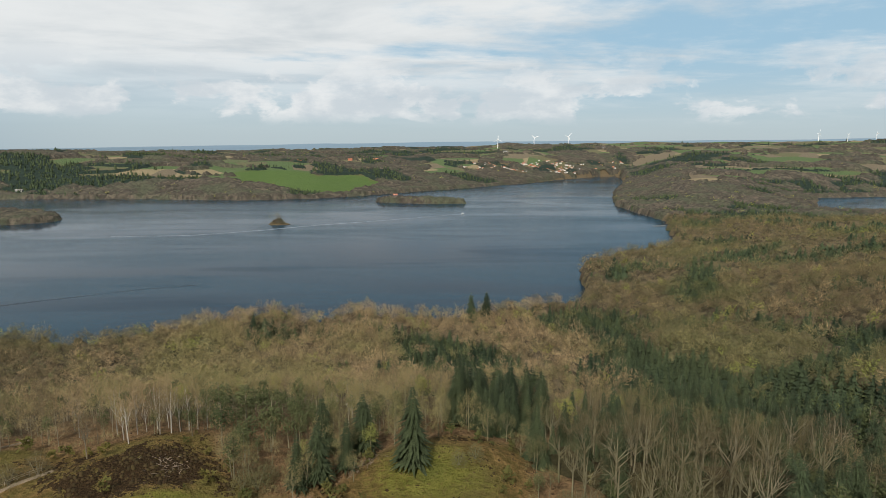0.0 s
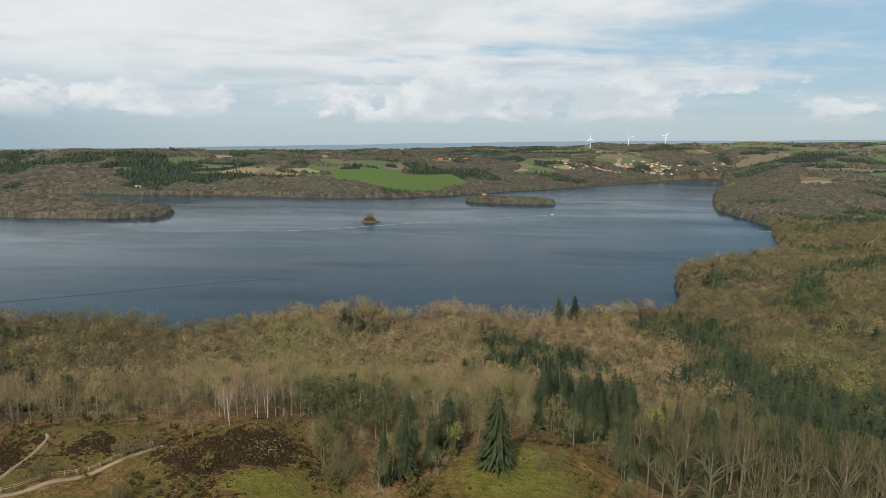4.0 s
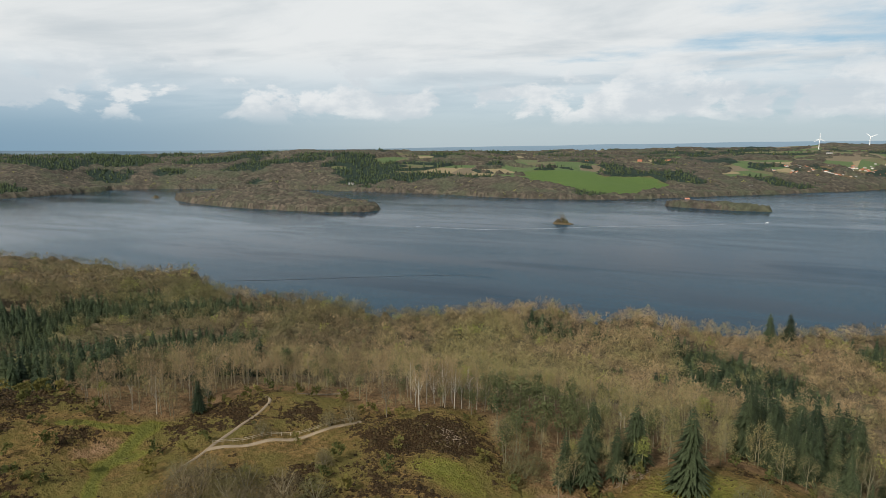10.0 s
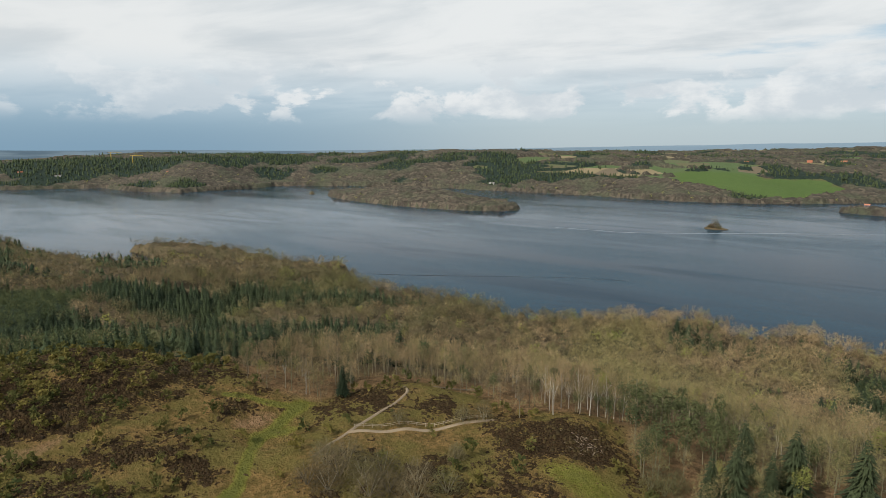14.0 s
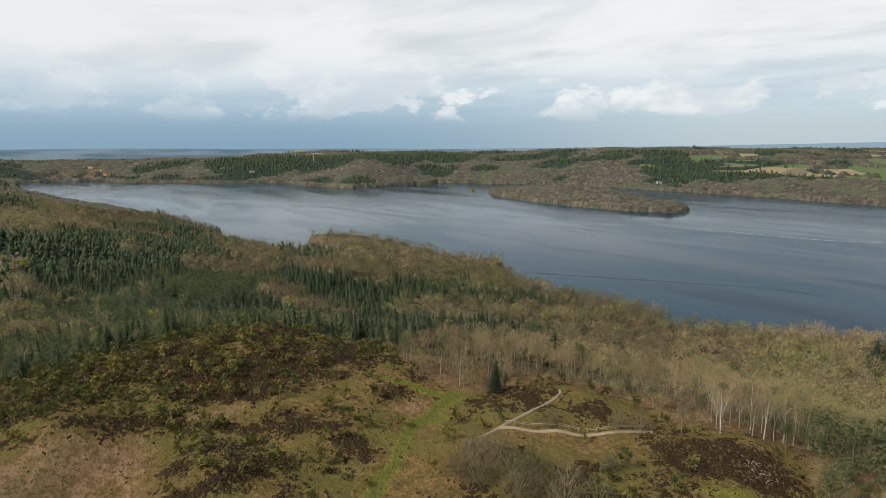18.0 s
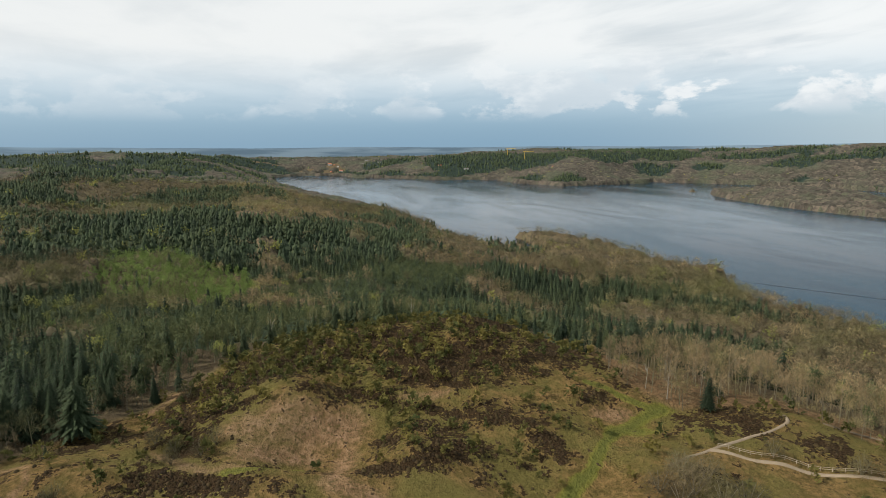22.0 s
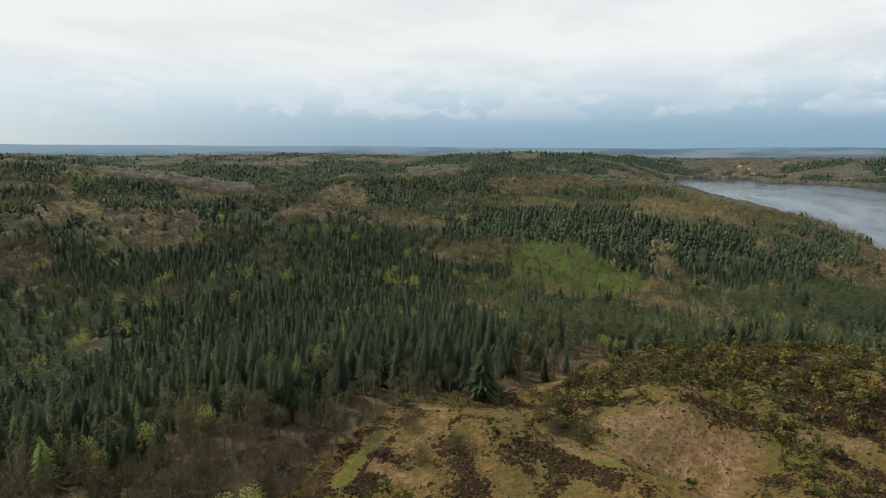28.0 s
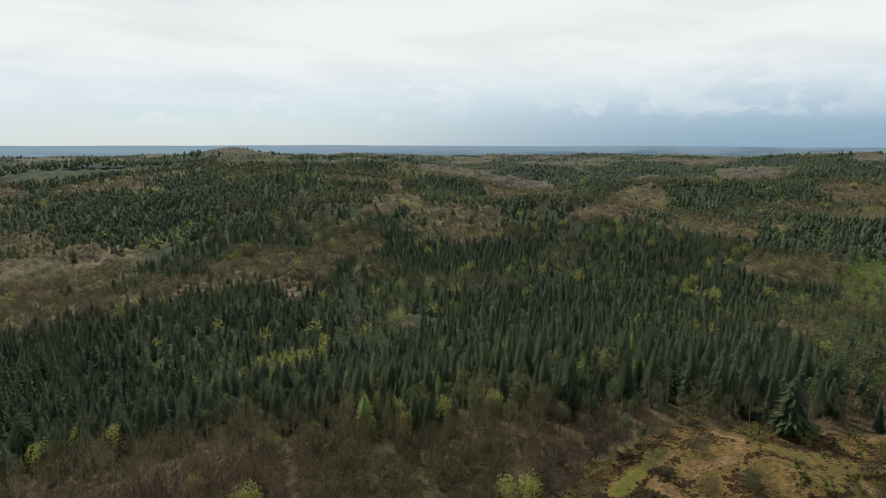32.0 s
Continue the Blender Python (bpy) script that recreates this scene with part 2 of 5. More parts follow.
def plain(name, low, high, rough=0.7, scale=1.5, metal=0.0):
    """A painted or worn surface, mottled at two scales."""
    m, k, b = material(name, rough)
    pos = k.add("ShaderNodeNewGeometry").outputs["Position"]
    own = k.add("ShaderNodeObjectInfo").outputs["Random"]
    n = k.math("ADD", k.math("MULTIPLY", k.noise(pos, scale, 5, 0.6), 0.5), k.math("ADD", k.math("MULTIPLY", k.noise(pos, scale * 9, 3, 0.6), 0.25), k.math("MULTIPLY", own, 0.25)))
    k.put(b.inputs["Base Color"], k.mix(k.ramp(n, 0.25, 0.75), rgb(*low), rgb(*high)))
    b.inputs["Metallic"].default_value = metal
    return m


def build_ground_material():
    m, k, b = material("ground", 0.95)
    b.inputs["Specular IOR Level"].default_value = 0.05
    pos = k.add("ShaderNodeNewGeometry").outputs["Position"]

    def at(name):
        return k.add("ShaderNodeAttribute", attribute_name=name).outputs["Fac"]

    n1, n2, n3 = k.noise(pos, 0.05, 6, 0.6), k.noise(pos, 0.35, 6, 0.65), k.noise(pos, 2.2, 4, 0.7)
    litter = k.mix(n2, rgb(0.065, 0.054, 0.032), rgb(0.15, 0.11, 0.065))
    litter = k.mix(at("brink"), litter, k.mix(k.ramp(n2, 0.3, 0.7), rgb(0.11, 0.074, 0.038), rgb(0.25, 0.155, 0.08)))
    moss = k.mix(k.ramp(n2, 0.35, 0.65), rgb(0.102, 0.076, 0.025), rgb(0.222, 0.142, 0.056))
    moss = k.mix(k.ramp(n1, 0.42, 0.6), moss, rgb(0.130, 0.110, 0.034))
    n4 = k.noise(pos, 0.8, 5, 0.7)
    moss = k.mix(k.math("MULTIPLY", k.ramp(n4, 0.50, 0.66), 0.6), moss, rgb(0.060, 0.048, 0.016))
    moss = k.mix(k.math("MULTIPLY", k.ramp(n3, 0.55, 0.75), 0.5), moss, rgb(0.24, 0.155, 0.062))
    col = k.mix(at("heath"), litter, moss)
    rough_edge = k.math("ADD", k.math("MULTIPLY", k.math("SUBTRACT", n2, 0.5), 1.5), k.math("MULTIPLY", k.math("SUBTRACT", n4, 0.5), 1.3))
    heather = k.mix(k.ramp(n3, 0.35, 0.65), rgb(0.018, 0.012, 0.006), rgb(0.058, 0.036, 0.017))
    heather = k.mix(k.ramp(n4, 0.55, 0.75), heather, rgb(0.11, 0.075, 0.045))
    sand = k.mix(k.ramp(n2, 0.3, 0.7), rgb(0.25, 0.140, 0.085), rgb(0.36, 0.220, 0.145))
    sand = k.mix(k.ramp(n4, 0.47, 0.62), sand, rgb(0.13, 0.092, 0.040))
    edge = k.math("ADD", at("sand"), k.math("MULTIPLY", rough_edge, 0.7))
    col = k.mix(k.math("MULTIPLY", k.ramp(edge, 0.35, 1.15), 0.62), col, sand)
    grass = k.mix(k.ramp(n2, 0.3, 0.7), rgb(0.105, 0.112, 0.020), rgb(0.175, 0.160, 0.038))
    grass = k.mix(k.ramp(n4, 0.5, 0.72), grass, rgb(0.17, 0.13, 0.04))
    grass = k.mix(k.ramp(at("grass"), 0.72, 1.0), grass, k.mix(n4, rgb(0.082, 0.094, 0.020), rgb(0.140, 0.138, 0.036)))
    edge = k.math("ADD", at("grass"), k.math("MULTIPLY", rough_edge, 0.6))
    col = k.mix(k.ramp(edge, 0.38, 0.72), col, grass)
    edge = k.math("ADD", at("heather"), k.math("MULTIPLY", rough_edge, 1.7))
    col = k.mix(k.ramp(edge, 0.46, 0.56), col, heather)
    # farmland beyond the lake: each field its own crop
    cells = k.add("ShaderNodeTexVoronoi", {"Vector": k.vec("MULTIPLY", pos, (1.0, 0.8, 0.0)), "Scale": 0.0075, "Randomness": 0.9})
    pick = k.add("ShaderNodeSeparateColor", {0: cells.outputs["Color"]}).outputs[0]
    crop = k.mix(k.ramp(pick, 0.18, 0.22), rgb(0.150, 0.122, 0.088), rgb(0.078, 0.118, 0.052))
    crop = k.mix(k.ramp(pick, 0.62, 0.66), crop, rgb(0.115, 0.112, 0.065))
    crop = k.mix(k.ramp(pick, 0.88, 0.9), crop, rgb(0.24, 0.195, 0.12))
    crop = k.mix(k.math("MULTIPLY", n2, 0.3), crop, rgb(0.08, 0.075, 0.035))
    col = k.mix(at("farm"), col, crop)
    col = k.mix(at("meadow"), col, k.mix(n1, rgb(0.060, 0.100, 0.030), rgb(0.085, 0.125, 0.040)))
    k.put(b.inputs["Base Color"], col)
    bump = k.add("ShaderNodeBump", {"Strength": 1.0, "Distance": 1.6, "Height": k.math("ADD", k.math("MULTIPLY", n3, 0.5), k.math("ADD", n4, k.math("MULTIPLY", n2, 1.5)))})
    k.put(b.inputs["Normal"], bump.outputs[0])
    return m


def build_water_material():
    m, k, b = material("lake_water", 0.16)
    pos = k.add("ShaderNodeNewGeometry").outputs["Position"]
    big = k.noise(k.vec("MULTIPLY", pos, (0.5, 1.6, 1.0)), 0.0042, 4, 0.6, 0.6)
    ripple = k.noise(k.vec("MULTIPLY", pos, (1.0, 1.4, 1.0)), 0.25, 4, 0.6)
    swell = k.noise(pos, 0.03, 3, 0.5)
    col = k.mix(k.ramp(big, 0.35, 0.65), rgb(0.004, 0.020, 0.038), rgb(0.008, 0.033, 0.055))
    k.put(b.inputs["Base Color"], col)
    k.put(b.inputs["Roughness"], k.math("ADD", 0.10, k.math("MULTIPLY", k.ramp(big, 0.35, 0.7), 0.12)))
    # IOR kept low to dim reflection, raised westward to brighten the water there
    west_sheen = k.ramp(k.add("ShaderNodeSeparateXYZ", {0: pos}).outputs[0], -250.0, -1300.0)
    k.put(b.inputs["IOR"], k.math("ADD", 1.085, k.math("MULTIPLY", west_sheen, 0.125)))
    gust = k.noise(k.vec("MULTIPLY", pos, (0.35, 1.5, 1.0)), 0.0065, 6, 0.62, 0.8)
    k.put(b.inputs["Specular IOR Level"], k.math("SUBTRACT", 0.52, k.math("MULTIPLY", k.ramp(gust, 0.52, 0.66), 0.24)))
    bump = k.add("ShaderNodeBump", {"Strength": k.math("ADD", 0.05, k.math("MULTIPLY", k.ramp(big, 0.36, 0.64), 0.34)), "Distance": 0.6, "Height": k.math("ADD", ripple, swell)})
    k.put(b.inputs["Normal"], bump.outputs[0])
    return m


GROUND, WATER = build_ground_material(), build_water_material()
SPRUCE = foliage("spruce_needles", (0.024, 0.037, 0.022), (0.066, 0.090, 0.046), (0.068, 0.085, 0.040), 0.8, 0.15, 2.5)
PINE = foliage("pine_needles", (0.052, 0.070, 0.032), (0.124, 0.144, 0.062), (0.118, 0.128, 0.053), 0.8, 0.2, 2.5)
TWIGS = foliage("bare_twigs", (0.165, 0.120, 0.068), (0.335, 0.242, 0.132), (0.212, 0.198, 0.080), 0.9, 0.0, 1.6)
# far twigs: gap shade darkens this colour, distance haze greys it
HAZED_CANOPY = foliage("hazed_bare_canopy", (0.039, 0.035, 0.029), (0.110, 0.090, 0.069), (0.064, 0.072, 0.045), 0.95, 0.0, 0.14, (0.021, 0.033, 0.025))
# lower branches: twig colour darkened to carry the crowns' shade
SHADED_BOUGHS = foliage("shaded_boughs", (0.040, 0.033, 0.022), (0.125, 0.096, 0.058), (0.086, 0.084, 0.038), 0.95, 0.0, 0.5, (0.028, 0.040, 0.022))
# undergrowth and the shade beneath the trees, put together in one dark colour
BRUSH_SHADE = foliage("brush_and_shade", (0.026, 0.020, 0.013), (0.070, 0.050, 0.031), (0.050, 0.046, 0.020), 0.95, 0.0, 0.9)
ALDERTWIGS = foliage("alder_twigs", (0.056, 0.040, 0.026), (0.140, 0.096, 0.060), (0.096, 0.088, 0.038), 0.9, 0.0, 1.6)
# own grey of the shrubs; on the southern wood also its painted shade
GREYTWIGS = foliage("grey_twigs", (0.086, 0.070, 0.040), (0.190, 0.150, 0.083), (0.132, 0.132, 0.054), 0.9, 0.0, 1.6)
LEAVES = foliage("young_leaves", (0.15, 0.16, 0.040), (0.26, 0.255, 0.065), (0.20, 0.21, 0.06), 0.7, 0.3)
LARCH = foliage("larch_needles", (0.100, 0.145, 0.038), (0.165, 0.220, 0.060), (0.128, 0.172, 0.050), 0.8, 0.3)
BARK = foliage("bark", (0.095, 0.08, 0.055), (0.22, 0.19, 0.135), (0.15, 0.14, 0.08))
BIRCHBARK = foliage("birch_bark", (0.20, 0.18, 0.15), (0.40, 0.37, 0.31), (0.30, 0.27, 0.21))
HEATHER = foliage("heather_sprigs", (0.016, 0.011, 0.006), (0.046, 0.031, 0.014), (0.050, 0.038, 0.015))
GORSE = foliage("scrub_leaves", (0.045, 0.055, 0.018), (0.15, 0.125, 0.035), (0.07, 0.075, 0.025), 0.85, 0.2)
TIMBER = plain("weathered_timber", (0.20, 0.16, 0.11), (0.36, 0.30, 0.22), 0.85, 3.0)
GRAVEL = plain("pale_gravel", (0.13, 0.10, 0.065), (0.22, 0.17, 0.115), 0.95, 0.8)
DEADWOOD = plain("bleached_deadwood", (0.12, 0.09, 0.065), (0.25, 0.195, 0.14), 0.9, 4.0)
RENDERED = plain("pale_house_wall", (0.55, 0.52, 0.46), (0.80, 0.78, 0.74), 0.8, 0.3)
BRICK = plain("red_brick_wall", (0.24, 0.10, 0.06), (0.36, 0.17, 0.11), 0.9, 0.3)
TILES = plain("red_roof_tiles", (0.26, 0.09, 0.05), (0.40, 0.17, 0.10), 0.8, 0.4)
SLATE = plain("grey_roof", (0.09, 0.09, 0.09), (0.22, 0.21, 0.20), 0.7, 0.4)
WHITE = plain("white_paint", (0.72, 0.73, 0.74), (0.82, 0.82, 0.82), 0.4, 0.2)
YELLOW = plain("yellow_paint", (0.55, 0.36, 0.06), (0.65, 0.45, 0.10), 0.5, 0.4)
RIDGE, ridge_nodes, ridge_shader = material("haze_glow_ridge", 1.0)
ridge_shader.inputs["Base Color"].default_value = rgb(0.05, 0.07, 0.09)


def paint_ridge_haze(k, b):
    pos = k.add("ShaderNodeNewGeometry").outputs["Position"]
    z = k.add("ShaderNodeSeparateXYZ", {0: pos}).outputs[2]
    # distance haze painted into a glowing colour, paler towards the top
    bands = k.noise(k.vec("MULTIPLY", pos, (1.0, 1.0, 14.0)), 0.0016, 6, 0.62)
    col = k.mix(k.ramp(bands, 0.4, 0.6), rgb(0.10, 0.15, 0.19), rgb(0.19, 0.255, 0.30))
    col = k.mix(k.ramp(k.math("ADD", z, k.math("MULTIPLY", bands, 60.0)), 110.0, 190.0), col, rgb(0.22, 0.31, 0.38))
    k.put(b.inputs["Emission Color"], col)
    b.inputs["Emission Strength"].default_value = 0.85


paint_ridge_haze(ridge_nodes, ridge_shader)
SLICK = plain("dark_drift", (0.006, 0.012, 0.018), (0.014, 0.024, 0.032), 0.6, 0.2)
FOAM = plain("wake_foam", (0.04, 0.06, 0.08), (0.22, 0.25, 0.28), 0.5, 0.03)


# ---- ground and water ----
def sheet(name, verts, faces, mat, smooth=True):
    me = bpy.data.meshes.new(name)
    verts, faces = np.asarray(verts, np.float32), np.asarray(faces, np.int32)
    n = faces.shape[1]
    me.vertices.add(len(verts))
    me.vertices.foreach_set("co", verts.ravel())
    me.loops.add(faces.size)
    me.loops.foreach_set("vertex_index", faces.ravel())
    me.polygons.add(len(faces))
    me.polygons.foreach_set("loop_start", np.arange(0, faces.size, n, dtype=np.int32))
    me.polygons.foreach_set("loop_total", np.full(len(faces), n, np.int32))
    me.polygons.foreach_set("use_smooth", np.full(len(faces), smooth, bool))
    if mat:
        me.materials.append(mat)
    me.update(calc_edges=True)
    return me


def mark(me, name, values):
    a = me.attributes.new(name, "FLOAT", "POINT")
    a.data.foreach_set("value", np.asarray(values, np.float32))


def band(x, y, points, wide):
    """1 on a line of points, falling to 0 at a distance of that width."""
    best = np.full(x.shape, 1e9)
    for (ax, ay), (bx, by) in zip(points, points[1:]):
        ex, ey = bx - ax, by - ay
        t = np.clip(((x - ax) * ex + (y - ay) * ey) / (ex * ex + ey * ey), 0, 1)
        best = np.minimum(best, np.hypot(x - ax - t * ex, y - ay - t * ey))
    return np.clip(1.25 - best / wide, 0, 1)


# lines on the plan along which heather, bare sandy slopes and green grass lie, and their half widths
HEATHER_LINES = [([(-168, -8), (-167, 6), (-169, 20), (-166, 30), (-161, 38), (-155, 44)], 7), ([(-155, 44), (-150, 56), (-142, 64), (-133, 66)], 9), ([(-152, 36), (-138, 48), (-130, 31), (-133, 18)], 7),
                 ([(-138, -28), (-134, -14), (-127, -9)], 5), ([(-128, 0), (-123, 4)], 6), ([(-126, -44), (-118, -38)], 7), ([(-157, -66), (-143, -60)], 5), ([(-124, -60), (-112, -60)], 5),
                 ([(-185, -15), (-205, 5), (-208, 45), (-205, 85)], 24), ([(-185, 40), (-190, 90), (-218, 105)], 20), ([(-168, 55), (-168, 66), (-170, 80)], 8), ([(-240, 20), (-240, 90)], 18)]
HEATHER_SPOTS = [(-70, 133, 13, 10, 20), (-76, 122, 10, 6, 0), (-128, 122, 10, 9, 0), (-114, 128, 10, 8, 0), (-134, 112, 8, 6, 0), (2, 151, 7, 4, 0)]
SAND_LINES = [([(-157, -8), (-160, 4), (-158, 18)], 11), ([(-146, -8), (-150, 6)], 7), ([(-148, 16), (-142, 13), (-126, 12), (-120, 18)], 6), ([(-134, -64), (-126, -64)], 3), ([(-120, -60), (-120, -50)], 3.5),
              ([(-162, -66), (-150, -56), (-140, -51), (-130, -56)], 2), ([(-156, -28), (-142, -20), (-139, -10)], 3), ([(-186, -33), (-212, -23)], 4.5), ([(-167, 34), (-165, 49)], 2.5), ([(-148, 88), (-147, 95)], 4.5), ([(-42, 130), (-36, 126)], 7), ([(-108, 36), (-108, 46)], 7)]
GRASS_LINES = [([(-112, 58), (-123, 69), (-131, 80), (-141, 88), (-144, 98), (-146, 110)], 3.0), ([(-146, 104), (-154, 98), (-163, 93)], 2.4), ([(-137, -12), (-135, -3), (-141, 3)], 3), ([(-132, -66), (-113, -66)], 3), ([(-226, 112), (-240, 104)], 4)]
GRASS_SPOTS = [(-6, 132, 19, 17, 0), (-60, 118, 14, 8, 0), (-139, 92, 4, 7, -20)]


def heath_cover(x, y):
    h = step(rim(x, y, HEATH), -3, 3)
    n = grain(x, y, 24, 31, 3)
    x, y = x + 3.5 * grain(x, y, 14, 33, 3), y + 3.5 * grain(x, y, 14, 35, 3)
    heather = np.full_like(x, 0.38)
    for points, wide in HEATHER_LINES:
        heather = np.maximum(heather, 0.92 * band(x, y, points, wide))
    for spot in HEATHER_SPOTS:
        heather = np.maximum(heather, 1.15 - 0.6 * oval(x, y, *spot))
    heather = np.clip(heather - 0.10 + 0.62 * n + 0.6 * grain(x, y, 7, 37, 2), 0, 1)
    sand = np.zeros_like(x)
    for points, wide in SAND_LINES:
        sand = np.maximum(sand, band(x, y, points, wide))
    grass = np.zeros_like(x)
    for points, wide in GRASS_LINES:
        grass = np.maximum(grass, band(x, y, points, wide))
    for spot in GRASS_SPOTS:
        grass = np.maximum(grass, (1.1 if spot[0] < -100 else 0.95) - 0.6 * oval(x, y, *spot))
    heather = heather * (1 - 0.9 * np.clip(sand * 1.6 - 0.3, 0, 1)) * (1 - np.clip(grass * 1.6 - 0.3, 0, 1))
    return h, heather * h, np.clip(sand, 0, 1) * h, np.clip(grass, 0, 1) * h


def farm_cover(x, y):
    """Open farmland, and the one bright meadow above the far shore."""
    r = np.hypot(x, y)
    d = shore(x, y)
    open_land = step(y, 1650, 1800) * step(d, 160, 260) * step(grain(x, y, 520, 41, 3) + 0.0004 * (x + 900) + 0.00012 * (r - 1800) + 0.35 * step(r, 2100, 2500) * step(x, -1100, -700), -0.42, -0.33)
    open_land = np.maximum(open_land, step(grain(x, y, 600, 43, 2), 0.25, 0.3) * step(r, 2300, 2600) * step(d, 30, 80) * step(y, 300, 600))
    open_land = open_land * step(x, -1700, -1300)
    open_land = open_land * (1 - step(grain(x, y, 210, 47, 3), 0.10, 0.15) * step(y, 1500, 1700))
    meadow = step(rim(x + 12 * grain(x, y, 60, 45, 2), y, [(-730, 2020), (-589, 2120), (-457, 2110), (-328, 2230), (-221, 2110), (-314, 1812), (-396, 1768), (-511, 1799), (-623, 1837)]), -4, 4)
    meadow = np.maximum(meadow, step(-oval(x, y, 590, 890, 85, 28, 35), -1, -0.9))
    return open_land, meadow


def town_cover(x, y):
    return np.minimum(oval(x, y, 480, 2960, 540, 150, 36), oval(x, y, -3060, 270, 300, 330))


def build_ground():
    radii = np.r_[0.01, 30, 55, np.arange(75, 262, 1.7), 262 * 1.0205 ** np.arange(1, 146)]
    radii = radii[radii < 4950]
    az = np.radians(np.r_[np.arange(-46, 182, 0.48), np.arange(182, 314, 3.0)])
    rr, aa = np.meshgrid(radii, az, indexing="ij")
    x, y = (-rr * np.sin(aa)).ravel(), (rr * np.cos(aa)).ravel()
    z = height(x, y)
    ni, nj = rr.shape
    i, j = np.meshgrid(np.arange(ni - 1), np.arange(nj), indexing="ij")
    a, b = i * nj + j, i * nj + (j + 1) % nj
    faces = np.stack([a, b, b + nj, a + nj], -1).reshape(-1, 4)
    me = sheet("ground", np.stack([x, y, z], -1), faces[:, ::-1], GROUND)
    h, heather, sand, grass = heath_cover(x, y)
    farm, meadow = farm_cover(x, y)
    for name, v in (("brink", step(rim(x, y, HEATH), -55, -5) * step(y, 20, 80)), ("heath", h), ("heather", heather), ("sand", sand), ("grass", grass), ("farm", farm), ("meadow", meadow)):
        mark(me, name, v)
    tagged(new("ground", me), "rolling ground of heath, leaf litter and far farmland", "ground", kind="structure")
    ring = np.radians(np.arange(0, 360, 5))
    rows = np.r_[1.0, 400, 1200, 2500, 4940]
    v = np.stack([np.outer(rows, -np.sin(ring)), np.outer(rows, np.cos(ring)), np.zeros((5, 72))], -1).reshape(-1, 3)
    f = [(i * 72 + j, i * 72 + (j + 1) % 72, (i + 1) * 72 + (j + 1) % 72, (i + 1) * 72 + j) for i in range(4) for j in range(72)]
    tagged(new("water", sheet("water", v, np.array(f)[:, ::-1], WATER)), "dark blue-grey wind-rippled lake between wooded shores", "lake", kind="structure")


build_ground()

# ---- trees ----
rng = np.random.default_rng(5)


def slivers(base, way, length, width, r, outward):
    """Thin triangles from base points along ways, their faces turned mostly outward."""
    side = np.cross(way, outward + 0.3 * r.normal(size=way.shape))
    side /= np.linalg.norm(side, axis=1, keepdims=True) + 1e-9
    return np.stack([base - side * width[:, None] / 2, base + side * width[:, None] / 2, base + way * length[:, None]], 1)


def stick(a, b, ra, rb, sides=5):
    """A tapered stem as triangles."""
    a, b = np.asarray(a, float), np.asarray(b, float)
    w = (b - a) / np.linalg.norm(b - a)
    u = np.cross(w, (0.31, 0.9, 0.2))
    u /= np.linalg.norm(u)
    v = np.cross(w, u)
    t = np.arange(sides) * 2 * np.pi / sides
    ring = np.cos(t)[:, None] * u + np.sin(t)[:, None] * v
    p, q = a + ring * ra, b + ring * rb
    p2, q2 = np.roll(p, -1, 0), np.roll(q, -1, 0)
    return np.concatenate([np.stack([p, p2, q2], 1), np.stack([p, q2, q], 1)])


def spruce_crown(r, tall, layers, spokes, wide=0.19, bottom=0.14, droop=0.45, single=False):
    """Tiers of drooping boughs, narrowing to a leader."""
    out = []
    for n in range(layers):
        f = n / (layers - 1)
        z = tall * (bottom + (0.985 - bottom) * f)
        reach = tall * wide * (1 - f) ** 0.58 * r.uniform(0.85, 1.1) + 0.12
        k = max(4, int(round(spokes * (1 - 0.55 * f))))
        t = r.uniform(0, 6.3) + np.arange(k) * 2 * np.pi / k + r.uniform(-0.2, 0.2, k)
        rad = reach * r.uniform(0.65, 1.15, k)
        way = np.stack([np.cos(t), np.sin(t)], -1)
        side = np.stack([-way[:, 1], way[:, 0]], -1)
        half = rad[:, None] * r.uniform(0.30, 0.44, (k, 1))
        root = np.c_[way * 0.03, np.full(k, z + reach * 0.22)]
        left = np.c_[way * rad[:, None] * 0.62 + side * half, z - droop * rad * 0.40]
        right = np.c_[way * rad[:, None] * 0.62 - side * half, z - droop * rad * 0.40]
        tip = np.c_[way * rad[:, None], z - droop * rad * r.uniform(0.4, 1.0, k)]
        out += [np.stack([root + (0, 0, 0.1), left, right], 1)] if single else [np.stack([root, left, tip], 1), np.stack([root, tip, right], 1)]
    return np.concatenate(out)


